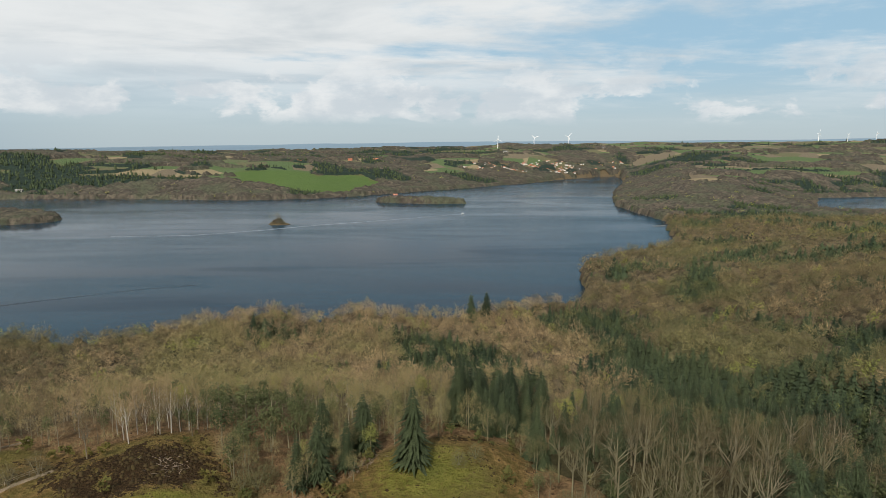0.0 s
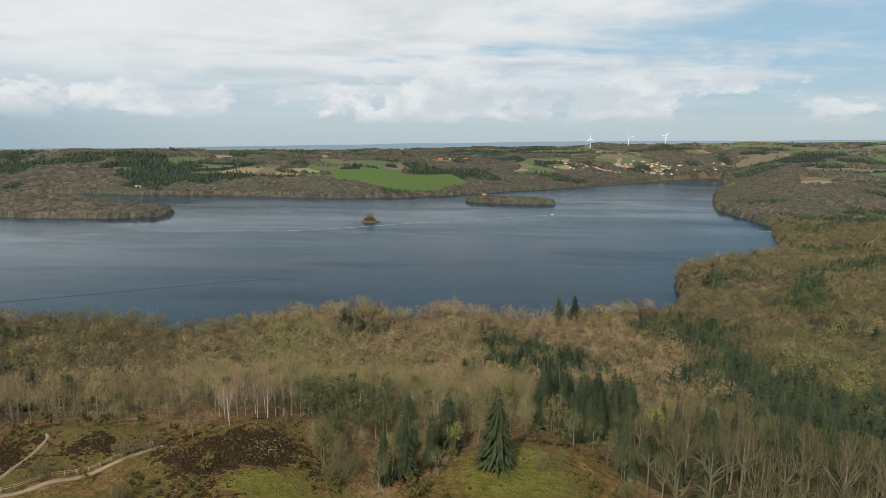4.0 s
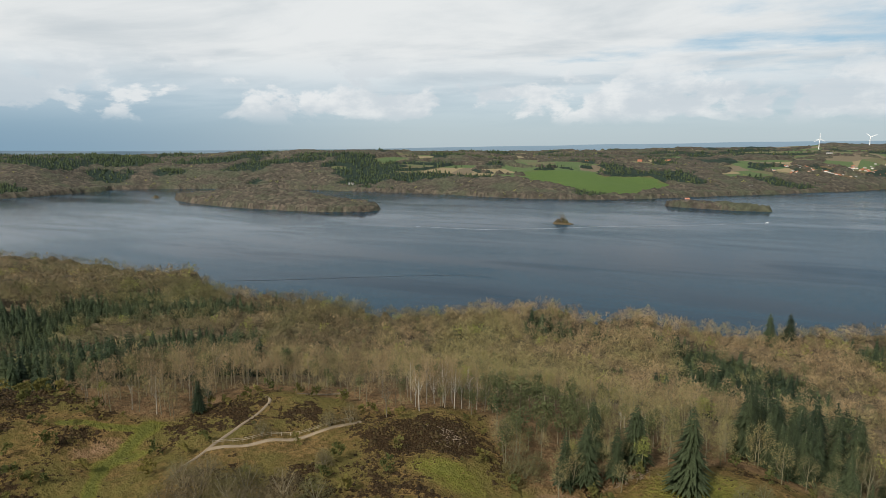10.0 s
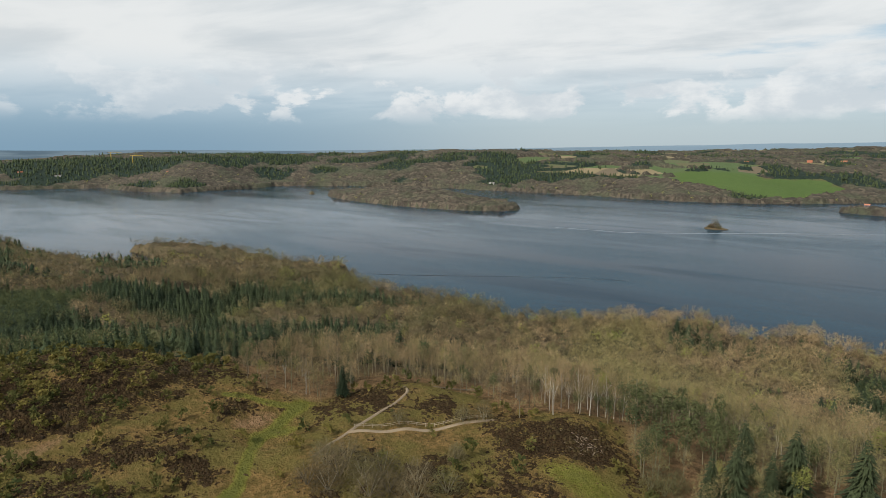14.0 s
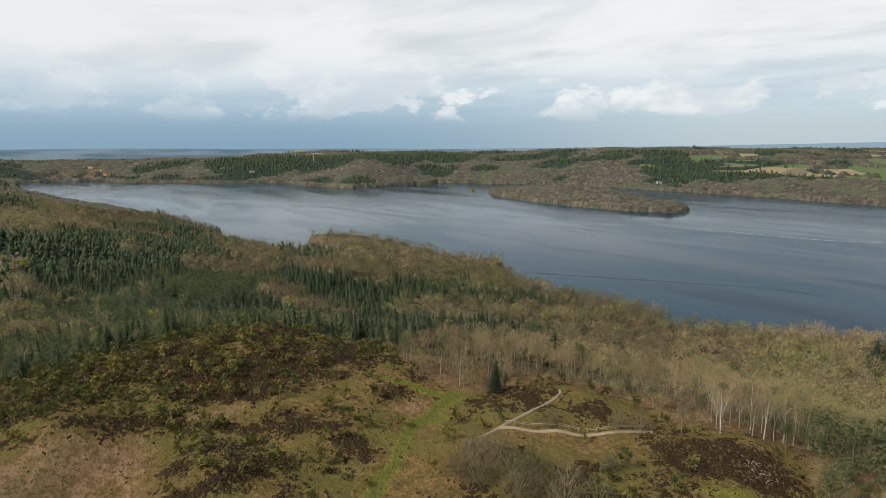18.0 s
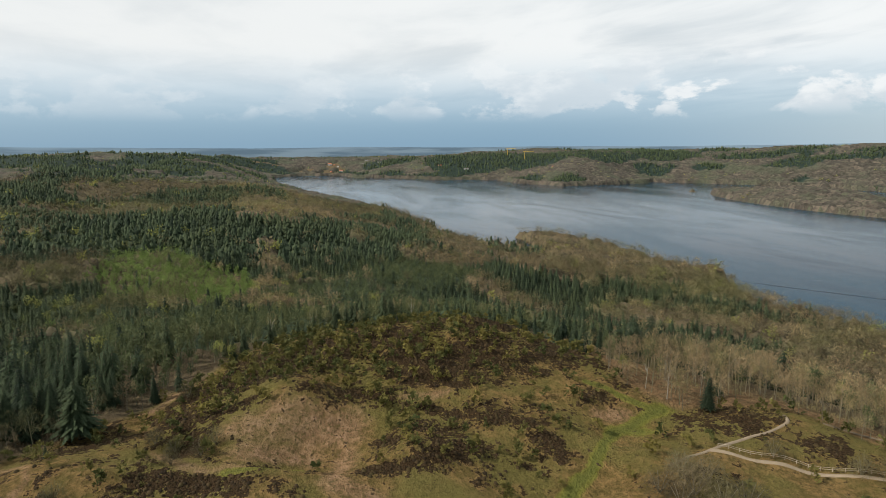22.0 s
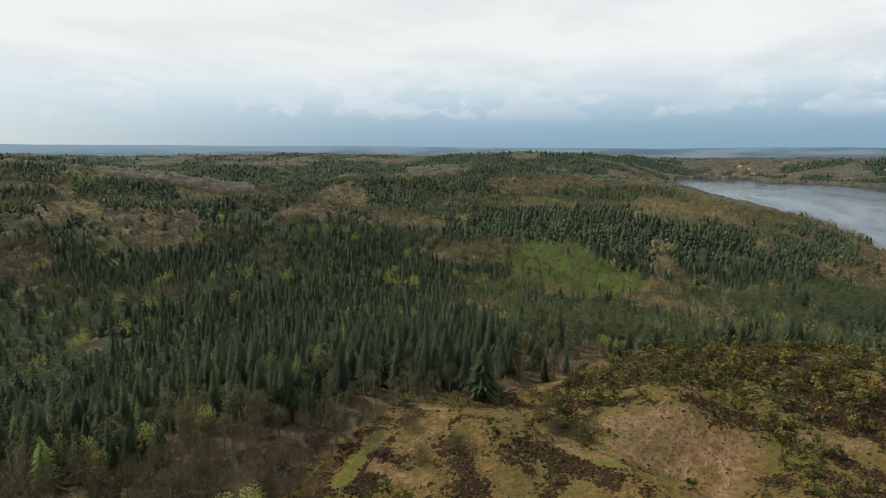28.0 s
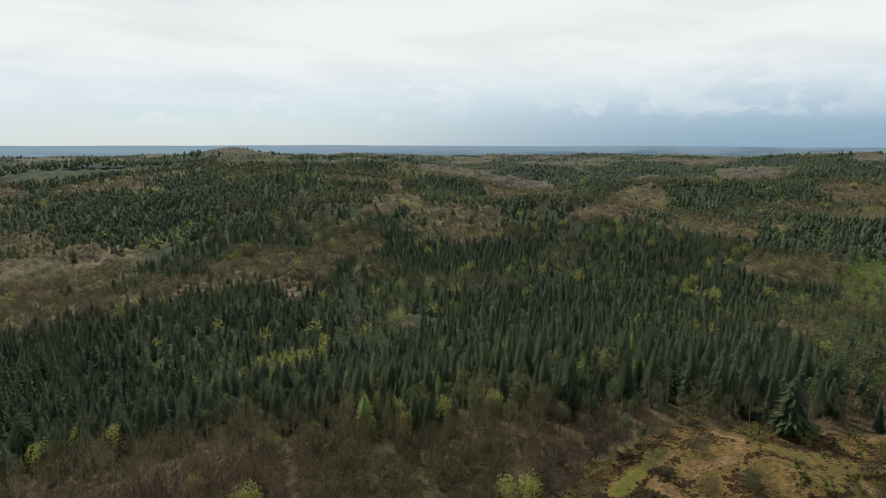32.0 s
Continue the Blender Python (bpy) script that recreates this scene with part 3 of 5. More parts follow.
def feathered_spruce(r, tall, layers, spokes, wide, bottom=0.1):
    """Tiers of narrow drooping boughs that taper to their tips."""
    out = []
    for n in range(layers):
        f = n / (layers - 1)
        z = tall * (bottom + (0.985 - bottom) * f) + r.uniform(-0.15, 0.15)
        reach = tall * wide * (1 - f) ** 0.62 * r.uniform(0.85, 1.12) + 0.15
        k = max(5, int(round(spokes * (1 - 0.55 * f))))
        t = r.uniform(0, 6.3) + np.arange(k) * 2 * np.pi / k + r.uniform(-0.25, 0.25, k)
        rad = reach * r.uniform(0.6, 1.2, k)
        way = np.stack([np.cos(t), np.sin(t)], -1)
        side = np.stack([-way[:, 1], way[:, 0]], -1)
        half = rad[:, None] * r.uniform(0.13, 0.22, (k, 1))
        drop = rad * r.uniform(0.25, 0.65, k)
        a = np.c_[way * rad[:, None] * 0.3 + side * half, z - 0.1 * drop]
        b = np.c_[way * rad[:, None] * 0.3 - side * half, z - 0.1 * drop]
        out.append(np.stack([a, b, np.c_[way * rad[:, None], z - drop]], 1))
    return np.concatenate(out)


def thicket(r, tall, spread, twigs, width):
    """A many-stemmed leafless shrub, twiggy from the ground up."""
    t, u = r.uniform(0, 2 * np.pi, twigs), r.uniform(0.0, 1, twigs)
    out = np.stack([np.cos(t) * np.sqrt(1 - u * u), np.sin(t) * np.sqrt(1 - u * u), u], -1)
    base = out * r.uniform(0.35, 1.0, (twigs, 1)) ** 0.6 * (spread, spread, tall)
    way = 0.6 * out + (0, 0, 0.4) + r.normal(size=(twigs, 3)) * 0.7
    way /= np.linalg.norm(way, axis=1, keepdims=True)
    stems = [stick((0, 0, -0.3), (math.cos(a) * spread * 0.5, math.sin(a) * spread * 0.5, tall * 0.7), 0.09, 0.03, 4) for a in np.arange(6) * 1.05 + r.uniform(0, 0.5, 6)]
    return np.concatenate(stems), slivers(base - way * 0.5, way, r.uniform(0.7, 1.4, twigs), np.full(twigs, width), r, out)


def bare_tree(r, tall, spread, limbs, twigs, length, width, stem=0.26, low=0.36):
    """Stem, forking limbs and boughs, and fans of fine twigs that round off the crown."""
    lean = r.uniform(-0.4, 0.4, 2)
    crotch = np.array((*lean, tall * 0.5))
    wood = [stick((0, 0, -0.4), crotch, stem, stem * 0.7), stick(crotch, (lean[0] * 1.6, lean[1] * 1.6, tall * 0.84), stem * 0.6, stem * 0.12, 4)]
    mid = np.array((0.0, 0.0, tall * (low + 1) / 2))
    half = np.array((spread, spread, tall * (1 - low) / 2))
    boughs = [(crotch, crotch + (0, 0, tall * 0.36))]
    for n in range(limbs):
        t = n * 2.4 + r.uniform(-0.4, 0.4)
        a = np.array((0.0, 0.0, tall * r.uniform(low - 0.06, 0.56)))
        b = a + np.array((math.cos(t) * spread, math.sin(t) * spread, 0)) * r.uniform(0.32, 0.5) + (0, 0, tall * r.uniform(0.08, 0.18))
        wood.append(stick(a, b, stem * 0.42, stem * 0.24, 4))
        for m in range(3):
            w, up = t + r.uniform(-0.75, 0.75), r.uniform(-0.35, 0.95)
            c = mid + half * 0.86 * np.array((math.cos(w) * math.sqrt(1 - up * up), math.sin(w) * math.sqrt(1 - up * up), up))
            wood.append(stick(b, c, stem * 0.2, stem * 0.06, 3))
            boughs.append((b, c))
    ends = np.array(boughs)
    pick, along = r.integers(0, len(ends), twigs), r.uniform(0.25, 1.0, twigs) ** 0.7
    base = ends[pick, 0] + (ends[pick, 1] - ends[pick, 0]) * along[:, None] + r.normal(size=(twigs, 3)) * spread * 0.13
    loose = r.random(twigs) < 0.3
    t, u = r.uniform(0, 2 * np.pi, twigs), r.uniform(-0.5, 1, twigs)
    ball = mid + half * 0.82 * np.stack([np.cos(t) * np.sqrt(1 - u * u), np.sin(t) * np.sqrt(1 - u * u), u], -1)
    base = np.where(loose[:, None], ball, base)
    out = (base - mid) / half
    out /= np.linalg.norm(out, axis=1, keepdims=True) + 1e-6
    way = 0.75 * out + (0, 0, 0.22) + r.normal(size=(twigs, 3)) * 0.52
    way /= np.linalg.norm(way, axis=1, keepdims=True)
    crown = slivers(base - way * length * 0.3, way, length * r.uniform(0.55, 1.25, twigs), width * r.uniform(0.7, 1.3, twigs), r, out + (0, 0, 0.3))
    return np.concatenate(wood), crown


def hazy_crown(r, tall, spread, low, twigs, length, width, lobes=7):
    """A crown as seen from afar: lobes of fine sprays at all angles."""
    mid, half = np.array((0, 0, tall * (low + 1) / 2)), np.array((spread, spread, tall * (1 - low) / 2))
    t, u = np.arange(lobes) * 2.4 + r.uniform(-0.4, 0.4, lobes), r.uniform(-0.35, 0.9, lobes)
    cent = mid + half * 0.54 * np.stack([np.cos(t) * np.sqrt(1 - u * u), np.sin(t) * np.sqrt(1 - u * u), u], -1)
    ball = r.normal(size=(twigs, 3)) + (0, 0, 0.2)
    ball /= np.linalg.norm(ball, axis=1, keepdims=True)
    base = cent[r.integers(0, lobes, twigs)] + ball * half * 0.44 * r.uniform(0.5, 1, (twigs, 1))
    out = (base - mid) / half
    out /= np.linalg.norm(out, axis=1, keepdims=True) + 1e-6
    way = 0.7 * out + (0, 0, 0.15) + r.normal(size=(twigs, 3)) * 0.6
    way /= np.linalg.norm(way, axis=1, keepdims=True)
    return slivers(base - way * length * 0.45, way, length * r.uniform(0.6, 1.2, twigs), width * r.uniform(0.7, 1.3, twigs), r, out + (0, 0, 0.5))


def shingled_crown(r, tall, spread, low, facets, size, twigs=0, lobes=6, ragged=0.3):
    """A crown seen from afar: overlapping sprays laid over its lobes, and a few bare twig ends."""
    mid, half = np.array((0, 0, tall * (low + 1) / 2)), np.array((spread, spread, tall * (1 - low) / 2))
    t, u = np.arange(lobes) * 2.4 + r.uniform(-0.4, 0.4, lobes), r.uniform(-0.4, 0.85, lobes)
    cent = mid + half * 0.5 * np.stack([np.cos(t) * np.sqrt(1 - u * u), np.sin(t) * np.sqrt(1 - u * u), u], -1)

    def on_lobes(n):
        ball = r.normal(size=(n, 3)) + (0, 0, 0.35)
        ball /= np.linalg.norm(ball, axis=1, keepdims=True)
        p = cent[r.integers(0, lobes, n)] + ball * half * 0.46 * r.uniform(0.75, 1.05, (n, 1))
        out = ball + (p - mid) / half
        return p, out / np.linalg.norm(out, axis=1, keepdims=True)

    p, out = on_lobes(facets)
    n = out + (0, 0, 0.35) + r.normal(size=p.shape) * ragged
    n /= np.linalg.norm(n, axis=1, keepdims=True)
    a = np.cross(n, r.normal(size=p.shape))
    a /= np.linalg.norm(a, axis=1, keepdims=True)
    b = np.cross(n, a)
    k = size * r.uniform(0.65, 1.3, (facets, 1))
    tris = [np.stack([p + a * k, p - a * k * 0.6 + b * k * 0.8, p - a * k * 0.6 - b * k * 0.8], 1)]
    if twigs:
        p, out = on_lobes(twigs)
        way = out * 0.7 + (0, 0, 0.2) + r.normal(size=p.shape) * 0.45
        way /= np.linalg.norm(way, axis=1, keepdims=True)
        tris.append(slivers(p, way, r.uniform(0.7, 1.5, twigs), np.full(twigs, 0.10), r, out))
    return np.concatenate(tris)


def clump_crown(r, tall, spread, low, leaves, size):
    """A leafy or needled crown of many small facets in uneven clumps."""
    k = 9
    t, u = r.uniform(0, 2 * np.pi, k), r.uniform(-0.6, 1, k)
    cent = np.stack([np.cos(t) * spread * 0.6 * (1 - 0.35 * u), np.sin(t) * spread * 0.6 * (1 - 0.35 * u), tall * (low + (1 - low) * (0.45 + 0.42 * u))], -1)
    own = r.integers(0, k, leaves)
    off = r.normal(size=(leaves, 3))
    off /= np.linalg.norm(off, axis=1, keepdims=True)
    p = cent[own] + off * (spread * 0.42, spread * 0.42, tall * (1 - low) * 0.16) * (r.uniform(0.5, 1, (leaves, 1)))
    a = r.normal(size=(leaves, 3)) * size
    b = r.normal(size=(leaves, 3)) * size
    return np.stack([p + a, p + b, p - (a + b) * 0.6], 1)


def spike(r, tall, spread, k=6, tiers=((0.05, 0.6, 1.0), (0.36, 0.84, 0.76), (0.62, 1.0, 0.46))):
    """A far-off conifer: stacked ragged cones."""
    out = []
    for lo, hi, w in tiers:
        t = np.arange(k) * 2 * np.pi / k + r.uniform(0, 1)
        rad = spread * w * r.uniform(0.8, 1.2, k)
        p = np.stack([np.cos(t) * rad, np.sin(t) * rad, tall * lo * r.uniform(0.85, 1.2, k)], -1)
        out.append(np.stack([p, np.roll(p, -1, 0), np.broadcast_to([0, 0, tall * hi], p.shape)], 1))
    return np.concatenate(out)


R = np.random.default_rng(9)
# crown triangles (and stems) of one-metre-true trees, several of each kind and fineness
NEAR = {
    "spruce": [(stick((0, 0, -0.4), (0, 0, 19), 0.22, 0.04), feathered_spruce(R, 20, 30, 26, R.uniform(0.17, 0.23), R.uniform(0.08, 0.2))) for _ in range(6)],
    "birch": [bare_tree(R, 13, 2.3, 5, 320, 1.3, 0.07, 0.14, 0.3) for _ in range(4)],
    "shrub": [thicket(R, 4.6, 3.2, 900, 0.05) for _ in range(4)],
    "pine": [(stick((0, 0, -0.4), (0, 0, 13), 0.24, 0.08), shingled_crown(R, 15, 3.1, 0.15, 480, 0.30, 0, 10, 0.7)) for _ in range(4)],
    "bare": [bare_tree(R, 16, R.uniform(3.9, 5.2), 7, 680, 1.3, 0.08, 0.16, 0.24) for _ in range(8)],
    "ash": [bare_tree(R, 15, R.uniform(4.2, 5.4), 7, 680, 1.25, 0.085, 0.16, 0.22) for _ in range(6)],
    "alder": [bare_tree(R, 13, R.uniform(4.0, 4.8), 8, 1150, 1.0, 0.12, 0.2, 0.12) for _ in range(5)],
    "oak": [bare_tree(R, 19, 5.0, 9, 520, 1.4, 0.06, 0.30, 0.46) for _ in range(4)],
    "leafy": [(stick((0, 0, -0.4), (0, 0, 11), 0.22, 0.08), shingled_crown(R, 15, 3.9, 0.18, 560, 0.26, 60, 9, 0.6)) for _ in range(3)],
    "larch": [(stick((0, 0, -0.4), (0, 0, 16), 0.18, 0.04), feathered_spruce(R, 16, 24, 16, 0.17, 0.15)) for _ in range(3)],
}
# lighter builds for the depth of the near wood
WOOD = {
    "spruce": [(stick((0, 0, -0.4), (0, 0, 19), 0.22, 0.04, 4), feathered_spruce(R, 20, 22, 19, R.uniform(0.20, 0.26), R.uniform(0.1, 0.2))) for _ in range(6)],
    "pine": [(stick((0, 0, -0.4), (0, 0, 13), 0.24, 0.08, 4), shingled_crown(R, 15, 3.1, 0.15, 240, 0.40, 0, 9, 0.6)) for _ in range(5)],
    "bare": [bare_tree(R, 16, R.uniform(3.9, 5.2), 4, 440, 1.4, 0.10, 0.15, 0.2) for _ in range(8)],
    "ash": [bare_tree(R, 15, R.uniform(4.2, 5.4), 4, 440, 1.35, 0.105, 0.15, 0.2) for _ in range(6)],
    "leafy": NEAR["leafy"], "larch": NEAR["larch"],
}
MID = {
    "spruce": [(None, np.concatenate([spike(R, 15.0, 2.1, 5, ((0.1, 0.7, 1.0), (0.5, 1.0, 0.7))), spruce_crown(R, 16.5, 10, 6, R.uniform(0.24, 0.29), 0.2, 0.75, True)])) for _ in range(6)],
    "pine": [(None, hazy_crown(R, 15.5, 3.0, 0.1, 58, 1.5, 0.5, 9)) for _ in range(6)],
    "bare": [(stick((0, 0, 0), (0, 0, 8), 0.15, 0.08, 3), hazy_crown(R, 16, R.uniform(4.2, 5.4), 0.25, 124, 1.6, 0.21)) for _ in range(10)],
    "leafy": [(None, hazy_crown(R, 15, 3.9, 0.15, 100, 1.2, 0.45, 9)) for _ in range(3)],
    "larch": [(None, hazy_crown(R, 14, 2.8, 0.1, 84, 1.5, 0.40, 9)) for _ in range(4)],
}
FAR = {
    "spruce": [(None, spike(R, 16, 3.4, 5, ((0.1, 0.66, 1.0), (0.42, 0.86, 0.8), (0.70, 1.0, 0.56)))) for _ in range(6)],
    "pine": [(None, hazy_crown(R, 15.5, 3.4, 0.05, 30, 2.0, 0.55, 8)) for _ in range(5)],
    "bare": [(None, hazy_crown(R, 16.5, R.uniform(4.8, 6.0), 0.1, 34, 2.6, 0.32, 7)) for _ in range(10)],
    "leafy": [(None, hazy_crown(R, 14, 4.6, 0.1, 34, 2.0, 0.75, 8)) for _ in range(3)],
    "larch": [(None, hazy_crown(R, 14, 3.4, 0.05, 28, 1.9, 0.55, 8)) for _ in range(3)],
}
LAST = {
    "spruce": [(None, spike(R, 17, 4.0, 4, ((0.1, 0.8, 1.0), (0.5, 1.0, 0.75)))) for _ in range(5)],
    "pine": [(None, hazy_crown(R, 15, 4.6, 0.0, 11, 3.6, 1.2, 6)) for _ in range(5)],
    "leafy": [(None, hazy_crown(R, 14, 5.2, 0.0, 11, 3.6, 1.2, 6)) for _ in range(3)],
    "larch": [(None, hazy_crown(R, 13, 4.2, 0.0, 11, 3.6, 1.2, 6)) for _ in range(3)],
}
CROWN = {"birch": TWIGS, "oak": ALDERTWIGS, "ash": GREYTWIGS, "alder": ALDERTWIGS, "shrub": GREYTWIGS, "spruce": SPRUCE, "pine": PINE, "bare": TWIGS, "leafy": LEAVES, "larch": LARCH}
KINDS = ["bare", "spruce", "pine", "leafy", "larch"]
WORDS = {"bare": "leafless grey-brown beech and birch wood", "spruce": "dense dark green spruce wood", "pine": "mixed olive green pine wood", "leafy": "trees in first yellow-green leaf", "larch": "light green larch wood"}

# stands of one kind: oval on the plan and its kind
STANDS_A = [
    ("spruce", 14, 185, 16, 28, 0), ("spruce", 92, 275, 34, 62, -15), ("spruce", 100, 222, 30, 22, 20), ("spruce", -330, 235, 75, 30, 48),
    ("spruce", -440, 155, 75, 32, 10), ("pine", -55, 160, 20, 24, 0), ("spruce", -200, -175, 70, 60, 60), ("spruce", -285, -130, 70, 45, 30),
    ("spruce", -290, -230, 70, 80, 20), ("spruce", -60, -310, 60, 60, 0), ("spruce", -40, -215, 62, 62, 0), ("spruce", -120, -225, 60, 60, 0),
    ("spruce", -190, -122, 42, 36, 30), ("larch", -555, -76, 115, 60, 8), ("pine", -300, -30, 55, 60, 0), ("pine", -330, 70, 70, 55, 0),
]
STANDS_B = [
    ("spruce", -560, 170, 120, 45, 15), ("spruce", -720, 130, 110, 60, 0), ("spruce", -760, -90, 170, 60, 20), ("spruce", -720, 290, 90, 30, -5),
    ("spruce", -430, -420, 140, 90, 30), ("spruce", -640, -560, 170, 110, 30), ("spruce", -300, -620, 130, 120, 0), ("spruce", -980, -300, 180, 70, 20),
    ("larch", -800, -900, 90, 50, 0), ("spruce", -560, -1000, 260, 130, 20), ("spruce", 190, 300, 40, 12, 30), ("spruce", 330, 700, 90, 14, 35),
    ("spruce", 560, 1150, 110, 25, 20), ("spruce", -240, -780, 105, 170, 0), ("bare", -100, -590, 80, 80, 0), ("spruce", -320, -540, 60, 36, 20),
]
STANDS_C = [
    ("spruce", -320, -1260, 230, 150, 0), ("spruce", -850, -1500, 300, 110, 20), ("spruce", -60, -1350, 180, 160, 0), ("spruce", -1250, -1150, 220, 90, 40),
    ("spruce", -1700, -750, 260, 90, 30), ("spruce", -2100, -350, 260, 80, 10), ("spruce", -390, 332, 95, 24, 45), ("spruce", -215, -78, 42, 26, 30),
    ("pine", -240, -42, 30, 25, 0), ("spruce", -165, -105, 30, 22, 20), ("spruce", -100, -140, 36, 34, 0), ("spruce", -80, -385, 130, 60, 0),
    ("spruce", -130, -325, 80, 60, 0), ("spruce", -20, -320, 70, 70, 0), ("spruce", -705, -745, 110, 70, 35), ("larch", -650, -1180, 110, 70, 0),
]
STANDS_D = [
    ("larch", -500, -900, 70, 50, 20), ("bare", -450, -460, 60, 55, 40), ("bare", -310, -455, 50, 26, 20), ("bare", -960, -790, 240, 70, 35),
    ("bare", -790, -450, 110, 50, 30), ("spruce", -640, -430, 60, 40, 20), ("spruce", -735, -120, 50, 175, -8), ("spruce", -410, -190, 80, 60, 30),
    ("spruce", -585, -200, 50, 40, 0), ("bare", -615, -245, 40, 30, 0), ("bare", -930, -160, 60, 160, 0), ("spruce", -1010, -360, 90, 70, 0),
    ("spruce", -1280, -335, 120, 90, 20), ("bare", -1120, -250, 90, 60, 0), ("bare", -1320, -490, 160, 70, 30), ("spruce", -680, 110, 95, 60, 0),
]
STANDS_E = [
    ("bare", -600, 160, 60, 30, 10), ("pine", -530, 140, 70, 40, 10), ("bare", -440, 175, 60, 14, 10), ("spruce", -430, 210, 70, 16, 10),
    ("spruce", 102, 365, 16, 50, 0), ("spruce", 114, 290, 24, 40, 0), ("spruce", 130, 265, 40, 12, 10), ("bare", 62, 242, 26, 30, 0),
    ("spruce", 30, 280, 18, 10, 0), ("spruce", -1500, 2030, 190, 60, 20), ("spruce", -2350, 1600, 300, 150, 0),
    ("spruce", -1000, 1990, 120, 40, 0), ("spruce", -420, 1760, 45, 60, 0),
]
STANDS_F = [
    ("pine", -470, 70, 75, 62, 0), ("spruce", -455, 250, 42, 60, 0), ("spruce", -655, 55, 95, 48, 0), ("spruce", -1010, 235, 130, 40, 0),
    ("bare", -575, 190, 34, 22, 0), ("bare", -700, 105, 26, 18, 0), ("bare", -520, 255, 60, 18, 20), ("spruce", -410, 120, 40, 30, 0),
]
# conifers along the heights of the far shore
STANDS_G = [
    ("spruce", -2520, 850, 240, 200, 0), ("spruce", -2340, 1070, 180, 150, 0), ("spruce", -2180, 1270, 130, 120, 0), ("spruce", -2150, 1520, 130, 110, 0),
    ("spruce", -1920, 1750, 130, 80, 40), ("spruce", -1600, 1860, 140, 60, 30), ("spruce", -1340, 1950, 110, 50, 0), ("spruce", -2025, 1370, 34, 50, 0),
    ("spruce", -1870, 1530, 60, 40, 40), ("spruce", -1885, 985, 60, 60, 0), ("spruce", -2800, 560, 150, 130, 0),
]
STANDS = STANDS_A + STANDS_B + STANDS_C + STANDS_D + STANDS_E + STANDS_F + STANDS_G


# the leafless wood on the slope below the heath
SLOPE_WOOD = [(-60, -78), (-100, -76), (-134, -72), (-138, -84), (-122, -104), (-104, -118), (-100, -140), (-84, -172), (-60, -185), (-30, -200), (10, -200), (10, -78)]


def conifer_drift(x, y):
    """Where conifers drift into the leafless woods, outside their stands."""
    r = np.hypot(x, y)
    n = np.where(r > 1400, grain(x, y, 170, 52, 4), grain(x, y, 110, 51, 3))
    west = step(-x, 120, 300) * (1 - step(y, 260, 420)) * (1 - 0.7 * step(r, 500, 1000)) * (r < 3000)
    south = step(-x, 60, 140) * (1 - step(y, -10, 60)) * step(r, 165, 200) * (1 - 0.6 * step(r, 500, 1000))
    return n, west, south, n + 0.16 * west + 0.27 * south + 0.06 * step(r, 1300, 1500) + 0.14 * step(r, 700, 1000) * (1 - step(y, -300, 0)) > 0.2


def kind_at(x, y):
    """What grows where: index into KINDS, or -1 for open ground."""
    r = np.hypot(x, y)
    d = shore(x, y)
    out = np.zeros(x.shape, int)
    chance = rng.random(x.shape)
    n, west, south, dark = conifer_drift(x, y)
    out = np.where(dark & (chance < 0.80), 1, out)
    out = np.where((out == 1) & (rng.random(x.shape) < np.where(r > 700, 0.35, 0.42)), 2, out)
    out = np.where((south > 0.5) & (rng.random(x.shape) < 0.03), 3, out)
    out = np.where((chance > 0.90 - 0.07 * west) & (r < 900), 2, out)
    for name, cx, cy, rx, ry, turn in STANDS:
        o = oval(x, y, cx, cy, rx, ry, turn) + 0.25 * n
        out = np.where((o < 1) & (rng.random(x.shape) < 0.88), KINDS.index(name), out)
    odd = rng.random(x.shape)
    out = np.where((out == 1) & (south > 0.3) & (odd < 0.24) & (r < 500), 2, out)
    out = np.where((out == 1) & (south > 0.3) & (odd > 0.96) & (r < 500), 4, out)
    mixed = (south > 0.3) & (r > 170)
    out = np.where(mixed & (grain(x, y, 34, 62, 3) > 0.46) & (rng.random(x.shape) < 0.5), 3, out)
    out = np.where(mixed & (r > 420) & (grain(x, y, 75, 63, 3) > 0.38) & (rng.random(x.shape) < 0.75), 0, out)
    out = np.where((rng.random(x.shape) < 0.026) & (out == 0), 3, out)
    out = np.where((d < 30) & (rng.random(x.shape) < 0.8) & (out != 3), 0, out)
    for cx, cy, rx, ry, turn, _ in ISLANDS:
        out = np.where((oval(x, y, cx, cy, rx, ry, turn) < 1.1) & (out != 3), 0, out)
    brown = rim(x, y, SLOPE_WOOD) + 7 * grain(x, y, 25, 58, 2)
    out = np.where((brown > 0) & (out != 3), 0, out)
    fringe = (brown > -15) & (brown < 0) & (rng.random(x.shape) < 0.4)
    out = np.where(fringe, np.where(rng.random(x.shape) < 0.75, 2, 3), out)
    out = np.where((oval(x, y, 85, 158, 66, 26, 10) < 1), np.where(rng.random(x.shape) < 0.72, 0, 1), out)
    out = np.where((out == 1) & (r < 700) & (rng.random(x.shape) < 0.05), -1, out)
    heath = rim(x, y, HEATH) + 6 * grain(x, y, 15, 57, 2)
    farm, meadow = farm_cover(x, y)
    bare_land = (heath > 1.5) | ((town_cover(x, y) < 1) & (rng.random(x.shape) < 0.6)) | (d < 1.0) | (meadow > 0.3) | ((farm > 0.5) & (rng.random(x.shape) < 0.985) & (abs(grain(x, y, 230, 77, 2)) > 0.022)) | (r < 70)
    return np.where(bare_land, -1, out)


